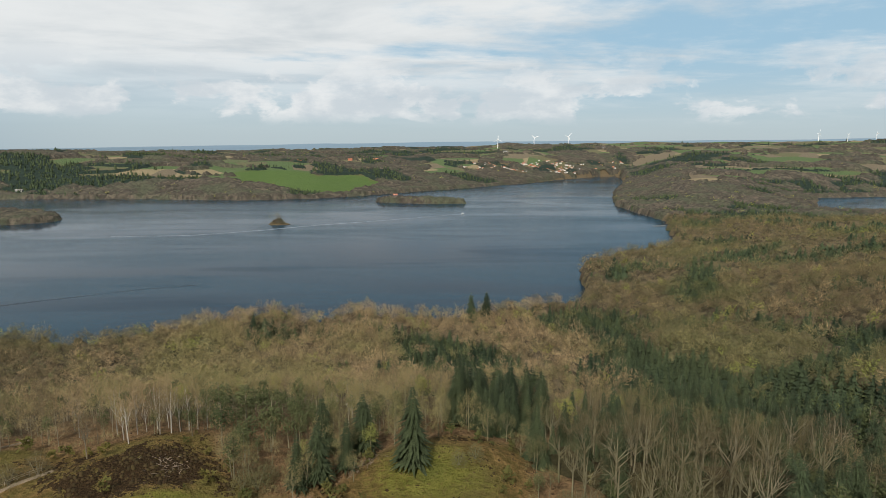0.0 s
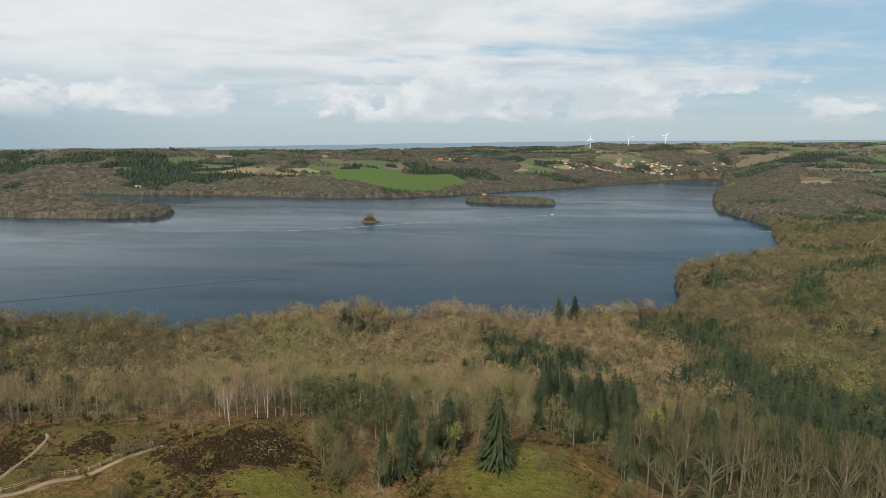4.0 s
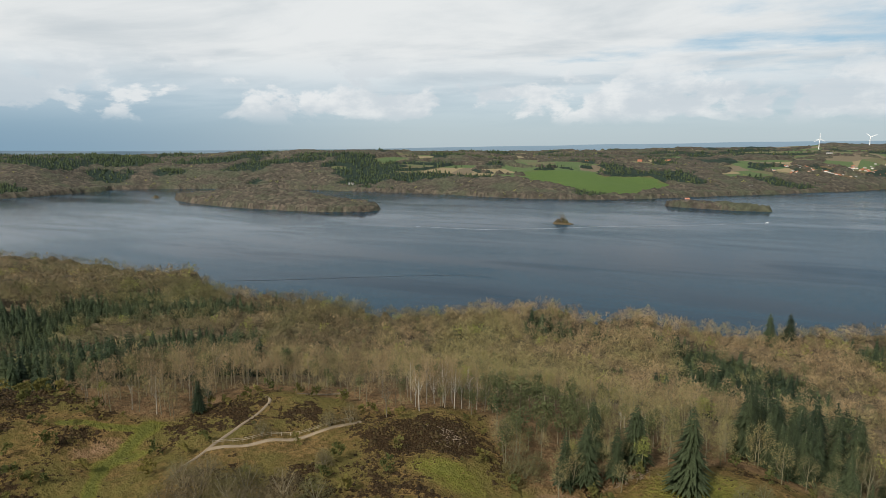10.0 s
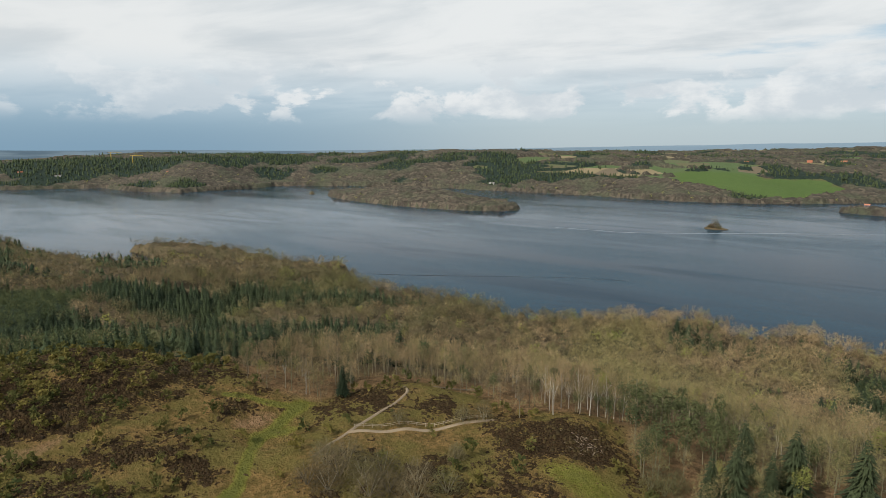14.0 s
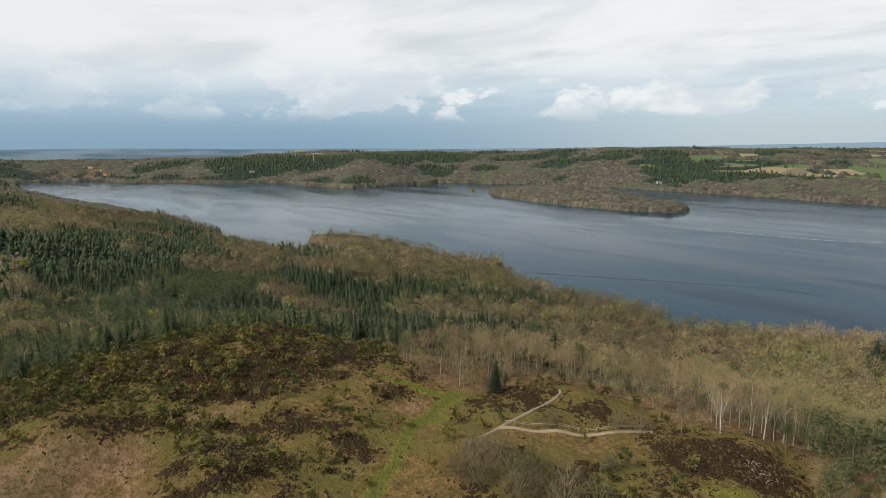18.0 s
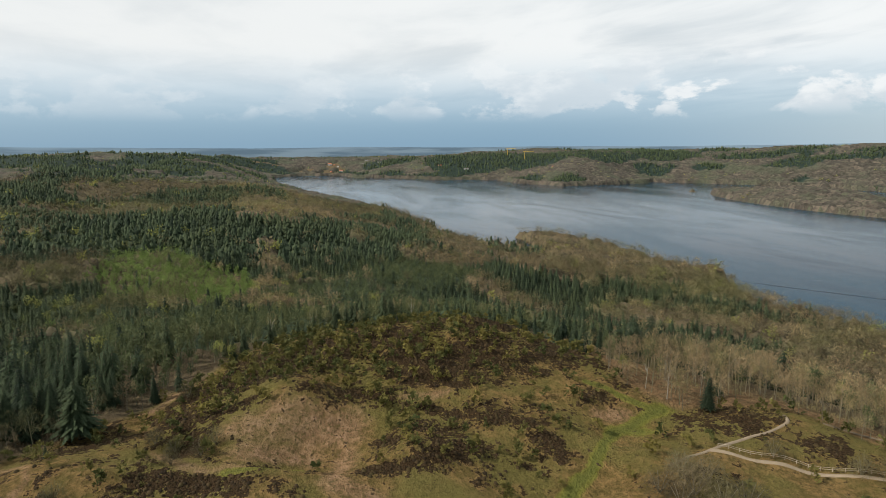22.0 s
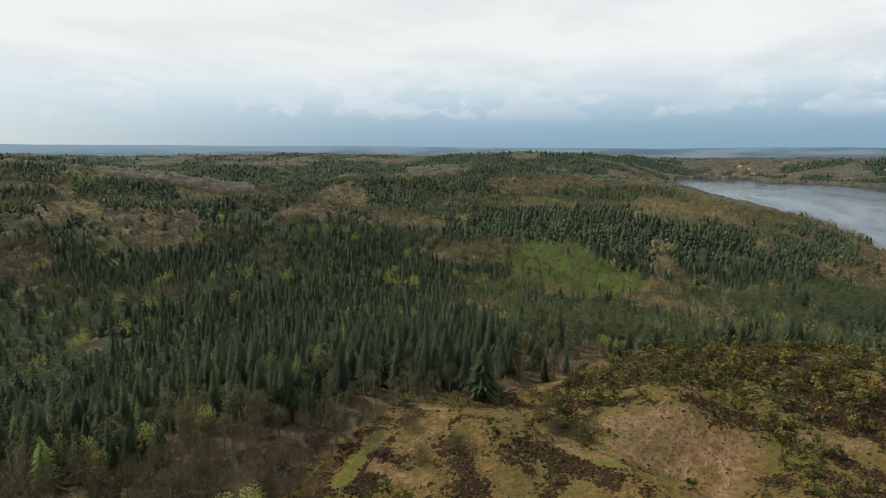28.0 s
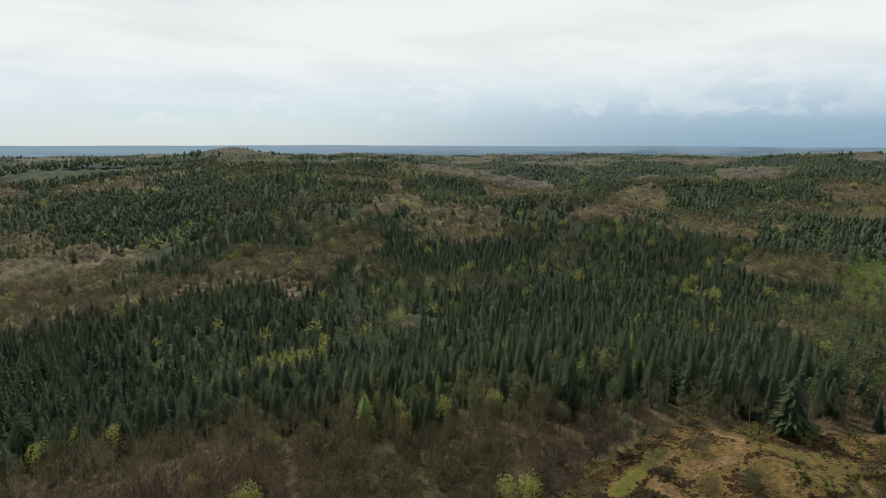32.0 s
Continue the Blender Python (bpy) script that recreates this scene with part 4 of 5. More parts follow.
def scatter(spacing, inner, outer, sector=(-44, 180)):
    n = int(outer / spacing) + 1
    i, j = np.meshgrid(np.arange(-n, n + 1), np.arange(-n, n + 1))
    jog = 0.42 if outer < 1000 else 0.95
    x = ((i + 0.5 * (j % 2)) * spacing + rng.uniform(-jog, jog, i.shape) * spacing).ravel()
    y = (j * spacing * 0.9 + rng.uniform(-jog, jog, i.shape) * spacing).ravel()
    r, az = np.hypot(x, y), np.degrees(np.arctan2(-x, y))
    keep = (r > inner) & (r < outer) & (az > sector[0]) & (az < sector[1])
    return x[keep], y[keep]


def welded(shape):
    """Points and faces of a triangle heap, with shared corners joined."""
    flat = shape.reshape(-1, 3).round(4)
    v, back = np.unique(flat, axis=0, return_inverse=True)
    return v, back.reshape(-1, 3)


def grove(name, kind, models, x, y, scale, label):
    """Many trees in one mesh."""
    if not len(x):
        return
    z = height(x, y)
    turn, tint = rng.uniform(0, 2 * np.pi, len(x)), rng.random(len(x))
    pick = rng.integers(0, len(models), len(x))
    points, faces, tints, mats, count = [], [], [], [], 0
    for n, (wood, crown) in enumerate(models):
        sel = np.flatnonzero(pick == n)
        if not len(sel):
            continue
        shape = crown if wood is None else np.concatenate([wood, crown])
        slot = np.zeros(len(shape), int)
        if wood is not None:
            slot[: len(wood)] = 1
        v, f = welded(shape)
        c, s, k = np.cos(turn[sel])[:, None], np.sin(turn[sel])[:, None], scale[sel][:, None]
        w = k * rng.uniform(0.85, 1.15, (len(sel), 1))
        px = (v[None, :, 0] * c - v[None, :, 1] * s) * w + x[sel][:, None]
        py = (v[None, :, 0] * s + v[None, :, 1] * c) * w + y[sel][:, None]
        pz = v[None, :, 2] * k + z[sel][:, None]
        points.append(np.stack([px, py, pz], -1).reshape(-1, 3))
        faces.append((f[None] + (count + np.arange(len(sel)) * len(v))[:, None, None]).reshape(-1, 3))
        count += len(sel) * len(v)
        tints.append(np.repeat(tint[sel], len(v)))
        mats.append(np.tile(slot, len(sel)))
    me = sheet(name, np.concatenate(points), np.concatenate(faces), CROWN[kind])
    me.materials.append(BARK)
    me.polygons.foreach_set("material_index", np.concatenate(mats).astype(np.int32))
    mark(me, "tint", np.concatenate(tints))
    tagged(new(name, me), label, "woodland", kind="stuff")


# near trees that stand apart as things of their own
TREE_NAMES = {"birch": "birch_tree", "oak": "oak_tree", "ash": "ash_tree", "alder": "alder_tree", "shrub": "bare_shrub", "bare": "bare_tree", "spruce": "spruce_tree", "pine": "pine_tree", "leafy": "budding_tree", "larch": "larch_tree"}
TREE_WORDS = {"alder": "broad leafless alder with a rounded brown crown", "ash": "leafless grey broadleaf tree with a rounded twiggy crown", "oak": "tall leafless oak with a pale forking trunk", "birch": "slender white-stemmed birch with bare brown twigs", "shrub": "grey leafless many-stemmed shrub on the heath", "bare": "leafless grey-brown broadleaf tree with pale forking limbs", "spruce": "tall dark green spruce with drooping tiered boughs", "pine": "olive green pine with a broad uneven crown",
              "leafy": "broadleaf tree in fresh yellow-green leaf", "larch": "slender larch in light green new needles"}
TREE_MESHES = {}


def tree_meshes(kind):
    if kind not in TREE_MESHES:
        TREE_MESHES[kind] = []
        for wood, crown in NEAR[kind]:
            pair = []
            for name, tris, mat in (("trunk", wood, BIRCHBARK if kind == "birch" else BARK), ("crown", crown, CROWN[kind])):
                pair.append(sheet(name, *welded(tris), mat))
            TREE_MESHES[kind].append(pair)
    return TREE_MESHES[kind]


def tree(kind, x, y, size, label="", wide=1.0):
    """One standing tree: an empty at its foot with trunk and crown."""
    foot = new(TREE_NAMES[kind])
    foot.matrix_world = pose(x, y, ground_at(x, y) - 0.1, rng.uniform(-2, 2), rng.uniform(-2, 2), rng.uniform(0, 360)) @ Matrix.Diagonal((size * wide, size * wide, size, 1))
    trunk, crown = tree_meshes(kind)[rng.integers(0, len(tree_meshes(kind)))]
    for name, me in (("trunk", trunk), ("crown", crown)):
        new(name, me).parent = foot
    return tagged(foot, label or TREE_WORDS[kind], "tree", "trees round the heath")


def plant():
    quota = {"bare": 260, "spruce": 170, "pine": 90, "leafy": 40, "larch": 10}
    conifers = (1, 2, 4)
    # band, models, spacing of broadleaf trees and of conifers, reach, range of size
    for band, models, broad, tight, inner, outer, low, high in (
            ("near", NEAR, 6.8, 5.7, 100, 255, 0.78, 1.15), ("mid", MID, 7.2, 5.6, 255, 620, 0.85, 1.15), ("far", FAR, 9.0, 7.2, 620, 1300, 0.85, 1.15),
            ("distant", LAST, 11.0, 10.0, 1300, 2150, 0.85, 1.15), ("remote", LAST, 16.0, 15.0, 2150, 3100, 0.95, 1.3), ("last", LAST, 23.0, 23.0, 3100, 4600, 1.0, 1.4),
            ("behind", FAR, 24.0, 24.0, 110, 700, 0.8, 1.2)):
        for spacing, own in ((broad, (0, 3)), (tight, conifers)):
            x, y = scatter(spacing, inner, outer, (-181, 181))
            az = np.degrees(np.arctan2(-x, y))
            seen = (az > -42) & (az < 178)
            keep = ~seen if band == "behind" else seen
            x, y = x[keep], y[keep]
            kinds = kind_at(x, y)
            # the backlit southern wood gets its shade through darker twig colour
            grey = (y + 40 * grain(x, y, 60, 59, 2) < -60) | ((x > 15) & (y < 215) & (y > 0))
            west = step(-x, 130, 260) * step(y, 60, 120) + step(x, 20, 130) * step(y, 150, 220)
            grey = grey | (rng.random(len(x)) < 0.85 * west)
            out = -rim(x, y, HEATH)
            size = rng.uniform(low, high, len(x)) * (1.0 if own == (0, 3) else rng.uniform(0.8, 1.08, len(x))) * (1 + 0.2 * grain(x, y, 55, 55, 2)) * (0.66 + 0.24 * step(out, 3, 25) + (0.4 if own == (0, 3) else 0.12) * step(out, 60, 240)) * (0.95 if inner >= 1300 else 1.0)
            for n, kind in enumerate(KINDS):
                if n not in own:
                    continue
                sel = np.flatnonzero(kinds == n)
                if band == "near":
                    sel = sel[np.argsort(np.hypot(x[sel], y[sel]))]
                    for i in sel[: quota[kind]]:
                        oak = kind == "bare" and x[i] > 25 and y[i] < 185 and y[i] > 0
                        tree("oak" if oak else "alder" if kind == "bare" and y[i] < -70 else "ash" if kind == "bare" and grey[i] else kind, x[i], y[i], size[i] * (1.1 if oak else 1.0))
                    sel = sel[quota[kind]:]
                if kind == "bare" and band in ("near", "mid", "far"):
                    dull = sel[grey[sel]]
                    grove("ash_wood", "ash", WOOD["ash"] if band == "near" else models["bare"], x[dull], y[dull], size[dull], "leafless grey broadleaf wood, its dark twigs partly standing for shade")
                    sel = sel[~grey[sel]]
                if kind == "bare" and models is LAST:
                    continue
                grove(kind + "_wood", kind, (WOOD if band == "near" else models)[kind], x[sel], y[sel], size[sel], WORDS[kind])


def crowns(x, y, size, seed):
    """Rounded crowns side by side: how near each point is to its crown's middle (0 to 1), and the crown's own number."""
    i, j = np.floor(x / size), np.floor(y / size)
    best, own = np.full(x.shape, 9.0), np.zeros(x.shape)
    for di in (-1, 0, 1):
        for dj in (-1, 0, 1):
            u, v = i + di, j + dj
            d = np.hypot(x / size - u - 0.15 - 0.7 * lattice(u, v, seed), y / size - v - 0.15 - 0.7 * lattice(u, v, seed + 1))
            own = np.where(d < best, lattice(u, v, seed + 2), own)
            best = np.minimum(best, d)
    return np.clip(1 - (best / 0.8) ** 2, 0, 1), own


def wooded(x, y):
    """How far the canopy closes (0 on open ground and water), and where it is of conifers."""
    farm, meadow = farm_cover(x, y)
    hedge = abs(grain(x, y, 230, 77, 2)) < 0.03
    wood = (shore(x, y) > 1.5) & (meadow < 0.3) & ((farm < 0.5) | hedge) & (rim(x, y, HEATH) + 6 * grain(x, y, 15, 57, 2) < -2) & ((town_cover(x, y) > 1) | (grain(x, y, 60, 79, 2) > -0.2))
    needle, larch = conifer_drift(x, y)[3], np.zeros(x.shape, bool)
    for name, cx, cy, rx, ry, turn in STANDS:
        inside = oval(x, y, cx, cy, rx, ry, turn) < 0.97
        needle, larch = np.where(inside, name in ("spruce", "pine"), needle), np.where(inside, name == "larch", larch)
    needle = needle & (shore(x, y) > 25)
    for cx, cy, rx, ry, turn, _ in ISLANDS:
        inside = oval(x, y, cx, cy, rx, ry, turn) < 1.6
        wood, needle = wood & ~(inside & (ry < 15)), needle & ~inside
    return wood * np.where(larch, 0.3, np.where(needle, 0.55, 0.92)) * step(np.hypot(x, y), 262, 310) * step(-rim(x, y, HEATH), 4, 34), needle


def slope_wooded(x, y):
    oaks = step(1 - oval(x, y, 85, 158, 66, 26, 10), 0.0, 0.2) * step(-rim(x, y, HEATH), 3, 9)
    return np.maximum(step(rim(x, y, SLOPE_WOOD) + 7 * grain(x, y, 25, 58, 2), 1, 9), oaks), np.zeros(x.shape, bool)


def canopy(name, covering, inner, growth, outer, spread, lift, size, mat, label):
    """The closed mass of branches over a wood, crown by crown."""
    rr, aa = np.meshgrid(inner * growth ** np.arange(int(math.log(outer / inner) / math.log(growth))), np.radians(np.arange(-41, 178, spread)), indexing="ij")
    x, y = (-rr * np.sin(aa)).ravel(), (rr * np.cos(aa)).ravel()
    jig = rr.ravel() * (growth - 1) * 0.3
    x, y = x + rng.uniform(-1, 1, x.shape) * jig, y + rng.uniform(-1, 1, x.shape) * jig
    mass, own = crowns(x, y, size, 91)
    cover, needle = covering(x, y)
    z = height(x, y) + np.where(cover > 0, lift * cover * (0.36 + 0.64 * mass) * (0.8 + 0.4 * own) * (1 + 0.22 * grain(x, y, 55, 55, 2)) + rng.uniform(-0.5, 0.5, x.shape), -1.0)
    ni, nj = rr.shape
    z[:nj] = height(x[:nj], y[:nj]) - 1
    i, j = np.meshgrid(np.arange(ni - 1), np.arange(nj - 1), indexing="ij")
    a = (i * nj + j).ravel()
    faces = np.stack([a, a + nj, a + nj + 1, a + 1], -1)
    faces = faces[(cover[faces] > 0).any(1)]
    used, back = np.unique(faces, return_inverse=True)
    me = sheet(name, np.stack([x, y, z], -1)[used], back.reshape(-1, 4), mat)
    mark(me, "tint", own[used])
    mark(me, "needle", needle[used])
    tagged(new(name, me), label, "woodland", kind="stuff")


canopy("far_canopy", wooded, 1290, 1.0046, 4600, 0.24, 14.0, 13.0, HAZED_CANOPY, "leafless woods beyond the lake, gap shade and haze in their grey-brown")
canopy("wood_canopy", wooded, 255, 1.0075, 1305, 0.32, 12.5, 9.0, SHADED_BOUGHS, "close lower branches of the beech woods, shade in their colour")
# low sheet added to darken the ground under the trees
canopy("slope_brushwood", slope_wooded, 80, 1.011, 235, 0.6, 3.0, 5.0, BRUSH_SHADE, "low dark sheet for brushwood and shade under the alders and oaks")
plant()

# ---- islets ----
def build_islet(cx, cy, rx, ry, tall):
    k, rings = 20, []
    t = np.arange(k) * 2 * np.pi / k
    edge = 1 + 0.16 * np.sin(3 * t + 1) + 0.1 * np.sin(5 * t)
    for f, z in ((1.05, -0.6), (1.0, 0.3), (0.88, 0.5), (0.6, 0.85), (0.3, 1.0)):
        rings.append(np.stack([cx + rx * f * edge * np.cos(t), cy + ry * f * edge * np.sin(t), tall * z + 0 * t], -1))
    v = np.concatenate(rings + [[(cx, cy, tall * 1.02)]])
    tri = [(i * k + j, i * k + (j + 1) % k, (i + 1) * k + (j + 1) % k) for i in range(4) for j in range(k)] + [(i * k + j, (i + 1) * k + (j + 1) % k, (i + 1) * k + j) for i in range(4) for j in range(k)]
    tri += [(4 * k + j, 4 * k + (j + 1) % k, 5 * k) for j in range(k)]
    me = sheet("islet_ground", v, np.array(tri), GROUND)
    mark(me, "grass", np.full(len(v), 0.35))
    tagged(new("islet_ground", me), "small grassy islet rising from the lake", "islet", kind="structure")


build_islet(-318, 1118, 18, 10, 3.2)
build_islet(-1475, 1158, 10, 7, 2.2)
for islet_x, islet_y, islet_size in ((-1478, 1159, 2.0), (-1472, 1157, 1.7), (-1475, 1161, 1.5)):
    tree("shrub", islet_x, islet_y, islet_size, "dense leafless bush on the low far islet", 1.0)

# ---- trees told apart by their place ----
def plant_marked():
    for x, y, size in ((-9, 135, 1.0), (-35, 130, 0.72), (-31, 133, 0.8), (-25, 138, 0.7), (-22, 146, 0.85), (-33, 151, 0.8), (2, 170, 0.95), (9, 183, 1.0), (19, 191, 1.0), (30, 215, 1.05), (-140, 118, 0.55), (-148, 128, 0.5)):
        tree("spruce", x, y, size, "dark green spruce at the wood's edge on the heath", 1.15)
    for x, y in ((16, 458), (28, 462)):
        tree("spruce", x, y, 1.55, "one of two tall dark conifers at the lakeside", 1.2)
    tree("spruce", -173, -50, 0.85, "broad dark spruce alone at the edge of the heath", 1.5)
    for x, y, size in ((-59, 148, 0.9), (-51, 145, 0.85), (-47, 152, 0.95), (-64, 160, 1.0), (-56, 158, 1.0)):
        tree("pine", x, y, size, "bushy green pine on the edge of the heather", 1.3)
    for x, y in ((-258, 379), (-212, 412), (-142, 369), (165, 515), (155, 448), (171, 425), (140, 293), (-37, 452), (34, 174), (144, 219), (-290, 346), (-510, 405), (-519, 371), (-426, -110), (-644, -132), (-435, -197), (-342, -346), (-225, -381), (-137, -155), (-421, -638), (-306, -519)):
        tree("leafy", x, y, rng.uniform(0.85, 1.15), "single beech in bright yellow-green new leaf", 1.15)
    for x, y in ((-90, -78), (-93, -74), (-49, -140), (-50, -115), (-74, -149), (-82, -141), (-101, -128), (-108, -156), (-99, -121)):
        tree("leafy", x, y, rng.uniform(0.6, 0.85), "small tree with yellow-green buds below the heath", 1.0)
    for x, y, size in ((-47, 128, 0.5), (-44, 129, 0.55), (-43, 134, 0.45), (2, 135, 0.35), (6, 138, 0.35), (45, 141, 1.0), (62, 141, 1.05), (75, 142, 1.0), (37, 158, 0.9), (-86, 107, 0.4), (-87, 136, 0.6),
                       (-112, 114, 0.42), (-87, 108, 0.35), (-99, 126, 0.45), (-95, 130, 0.5), (-154, -15, 0.4), (-149, -18, 0.42), (-159, -25, 0.4), (-145, -24, 0.38), (-165, -66, 0.5), (-132, -44, 0.45), (-136, -58, 0.42),
                       (-124, -63, 0.45), (-125, -51, 0.35), (-131, -45, 0.35), (-143, -71, 0.5), (-189, -25, 0.5), (-232, -15, 0.5), (-162, -30, 0.4), (-107, -68, 0.5), (-135, -78, 0.6)):
        if size < 0.58:
            tree("shrub", x, y, size * 2.7, "small grey leafless tree standing on the open heath", 0.8)
        else:
            tree("oak", x, y, size * 0.9, "tall leafless oak with pale limbs at the clearing", 1.0)
    for x, y, size in ((-109, 86, 0.5), (-107, 91, 0.55), (-92, 84, 0.55), (-84, 90, 0.6), (-107, 79, 0.5), (-113, 89, 0.45), (-98, 88, 0.5), (-88, 95, 0.55), (-101, 80, 0.5), (-96, 92, 0.6), (-103, 85, 0.6), (-90, 88, 0.5), (-80, 96, 0.5)):
        tree("shrub", x, y, size * 2.5, "dense grey leafless thicket shrub on the heath slope", 1.15)
    for x, y in ((-255, -30), (-258, 0), (-260, 17), (-258, 22), (-256, 29), (-254, 36), (-258, 48), (-262, 60), (-75, 148), (-73, 150), (-72, 153), (-71, 156), (-69, 157), (-66, 156), (-80, 142), (-84, 147), (-34, 167), (-30, 170), (-27, 176),
                 (-23, 169), (-83, 152), (-81, 153), (-79, 155), (-77, 157), (-73, 161), (-89, 153), (-100, 154), (-36, 176), (-31, 184), (-150, 112), (-158, 110)):
        tree("birch", x, y, rng.uniform(0.8, 1.15))
    for x, y, size in ((36, 147, 0.9), (46, 145, 1.1), (59, 149, 1.0), (63, 144, 1.05), (75, 154, 1.05), (82, 151, 1.1), (94, 160, 1.1), (98, 157, 1.1), (41, 149, 0.9), (108, 163, 1.1), (70, 148, 0.9), (88, 154, 0.95)):
        tree("oak", x, y, size * 0.95)
    for x, y, size in ((-318, 1118, 0.85), (-311, 1119, 0.75), (-326, 1116, 0.7), (-305, 1117, 0.5), (-332, 1119, 0.5), (-315, 1122, 0.62), (-322, 1113, 0.6), (-309, 1113, 0.55), (-328, 1121, 0.6)):
        tree("alder", x * 0.7 - 95.4, y, size * 0.95, "small tree on the tiny islet in the lake", 1.1)
        tree("shrub", x * 0.85 - 47.7, y + 1.5, size * 2.6, "dense leafless bush on the tiny islet in the lake", 1.0)
    for x, y in ((-112, -160), (-118, -172), (-104, -150), (-121, -182), (-95, -134), (-128, -190)):
        tree("larch", x, y, rng.uniform(0.8, 1.0), "pale green larch between dark spruces", 1.5)
    tree("spruce", -155, -52, 0.17, "small dark columnar juniper on the heath", 1.3)
    for _ in range(110):
        tree("spruce", rng.uniform(34, 125), rng.uniform(146, 190), rng.uniform(0.4, 0.7), "young dark spruce under the leafless trees", 1.0)


plant_marked()


# ---- low growth of the heath ----
def tussock(r, tall, wide, k=5):
    t = np.arange(k) * 2 * np.pi / k + r.uniform(0, 1)
    rad = wide * r.uniform(0.7, 1.25, k)
    p = np.stack([np.cos(t) * rad, np.sin(t) * rad, np.full(k, -0.15)], -1)
    q = p * (0.6, 0.6, 0) + np.c_[np.zeros((k, 2)), tall * r.uniform(0.7, 1.1, k)]
    top = np.broadcast_to([r.uniform(-0.2, 0.2) * wide, 0, tall * 1.1], q.shape)
    p2, q2 = np.roll(p, -1, 0), np.roll(q, -1, 0)
    return np.concatenate([np.stack([p, p2, q2], 1), np.stack([p, q2, q], 1), np.stack([q, q2, top], 1)])


def low_growth():
    CROWN.update({"heather": HEATHER, "scrub": GORSE, "green_scrub": GORSE})
    x, y = scatter(1.35, 95, 262)
    h, heather, sand, grass = heath_cover(x, y)
    odds = heather * 1.5 - 0.35 + 0.5 * grain(x, y, 5, 61, 2)
    sel = (h > 0.5) & (rng.random(len(x)) < odds)
    grove("heather", "heather", [(None, tussock(R, 0.24, 0.46, 4)) for _ in range(5)], x[sel], y[sel], rng.uniform(0.5, 1.5, sel.sum()) ** 1.4, "dark brown dormant heather in clumps on the heath")
    x, y = scatter(2.6, 95, 262)
    h, heather, sand, grass = heath_cover(x, y)
    knoll = np.exp(-(((x + 202) / 52) ** 2 + ((y - 25) / 66) ** 2))
    odds = 0.03 + 0.72 * knoll * (heather > 0.1) + 0.25 * step(rim(x, y, HEATH), 9, 2)
    pick = (h > 0.5) & (sand < 0.5) & (grass < 0.5) & (rng.random(len(x)) < odds * 0.6)
    green = pick & (rng.random(len(x)) < 0.5)
    grove("young_pine_scrub", "green_scrub", [(None, clump_crown(R, 2.4, 1.1, 0.0, 64, 0.22)) for _ in range(4)], x[green], y[green], rng.uniform(0.5, 1.9, green.sum()), "knee-high to man-high young pines among the heather")
    other = pick & ~green
    grove("birch_scrub", "scrub", [(None, clump_crown(R, 2.5, 1.1, 0.05, 64, 0.22)) for _ in range(4)], x[other], y[other], rng.uniform(0.5, 1.8, other.sum()), "yellowish budding birch scrub among the heather")

    x, y = scatter(3.0, 95, 262)
    out = -rim(x, y, HEATH)
    sel = (out > -1) & (out < 15) & (rng.random(len(x)) < np.where(x > 25, 0.15, 0.4))
    CROWN["undergrowth"] = TWIGS
    grove("undergrowth", "undergrowth", [(None, bare_tree(R, 3.4, 1.5, 2, 60, 1.0, 0.08, 0.1, 0.1)[1]) for _ in range(4)], x[sel], y[sel], rng.uniform(0.5, 1.3, sel.sum()), "leafless brushwood at the edge of the wood")


low_growth()


# ---- made things on the heath ----
def part(name, bm, mat, parent=None, label=""):
    me = bpy.data.meshes.new(name)
    bm.to_mesh(me)
    bm.free()
    me.materials.append(mat)
    ob = new(name, me)
    ob.parent = parent
    return tagged(ob, label)


def box(sx, sy, sz, x=0.0, y=0.0, z=0.0, bevel=0.0):
    bm = bmesh.new()
    bmesh.ops.create_cube(bm, size=1, matrix=Matrix.Translation((x, y, z)) @ Matrix.Diagonal((sx, sy, sz, 1)))
    if bevel:
        bmesh.ops.bevel(bm, geom=bm.edges[:], offset=bevel, segments=1, affect="EDGES")
    return bm


def rod(a, b, ra, rb, sides=7):
    bm = bmesh.new()
    for tri in stick(a, b, ra, rb, sides):
        bm.faces.new([bm.verts.new(p) for p in tri])
    bmesh.ops.remove_doubles(bm, verts=bm.verts[:], dist=1e-4)
    ends = [e for e in bm.edges if e.is_boundary]
    bmesh.ops.holes_fill(bm, edges=ends)
    return bm


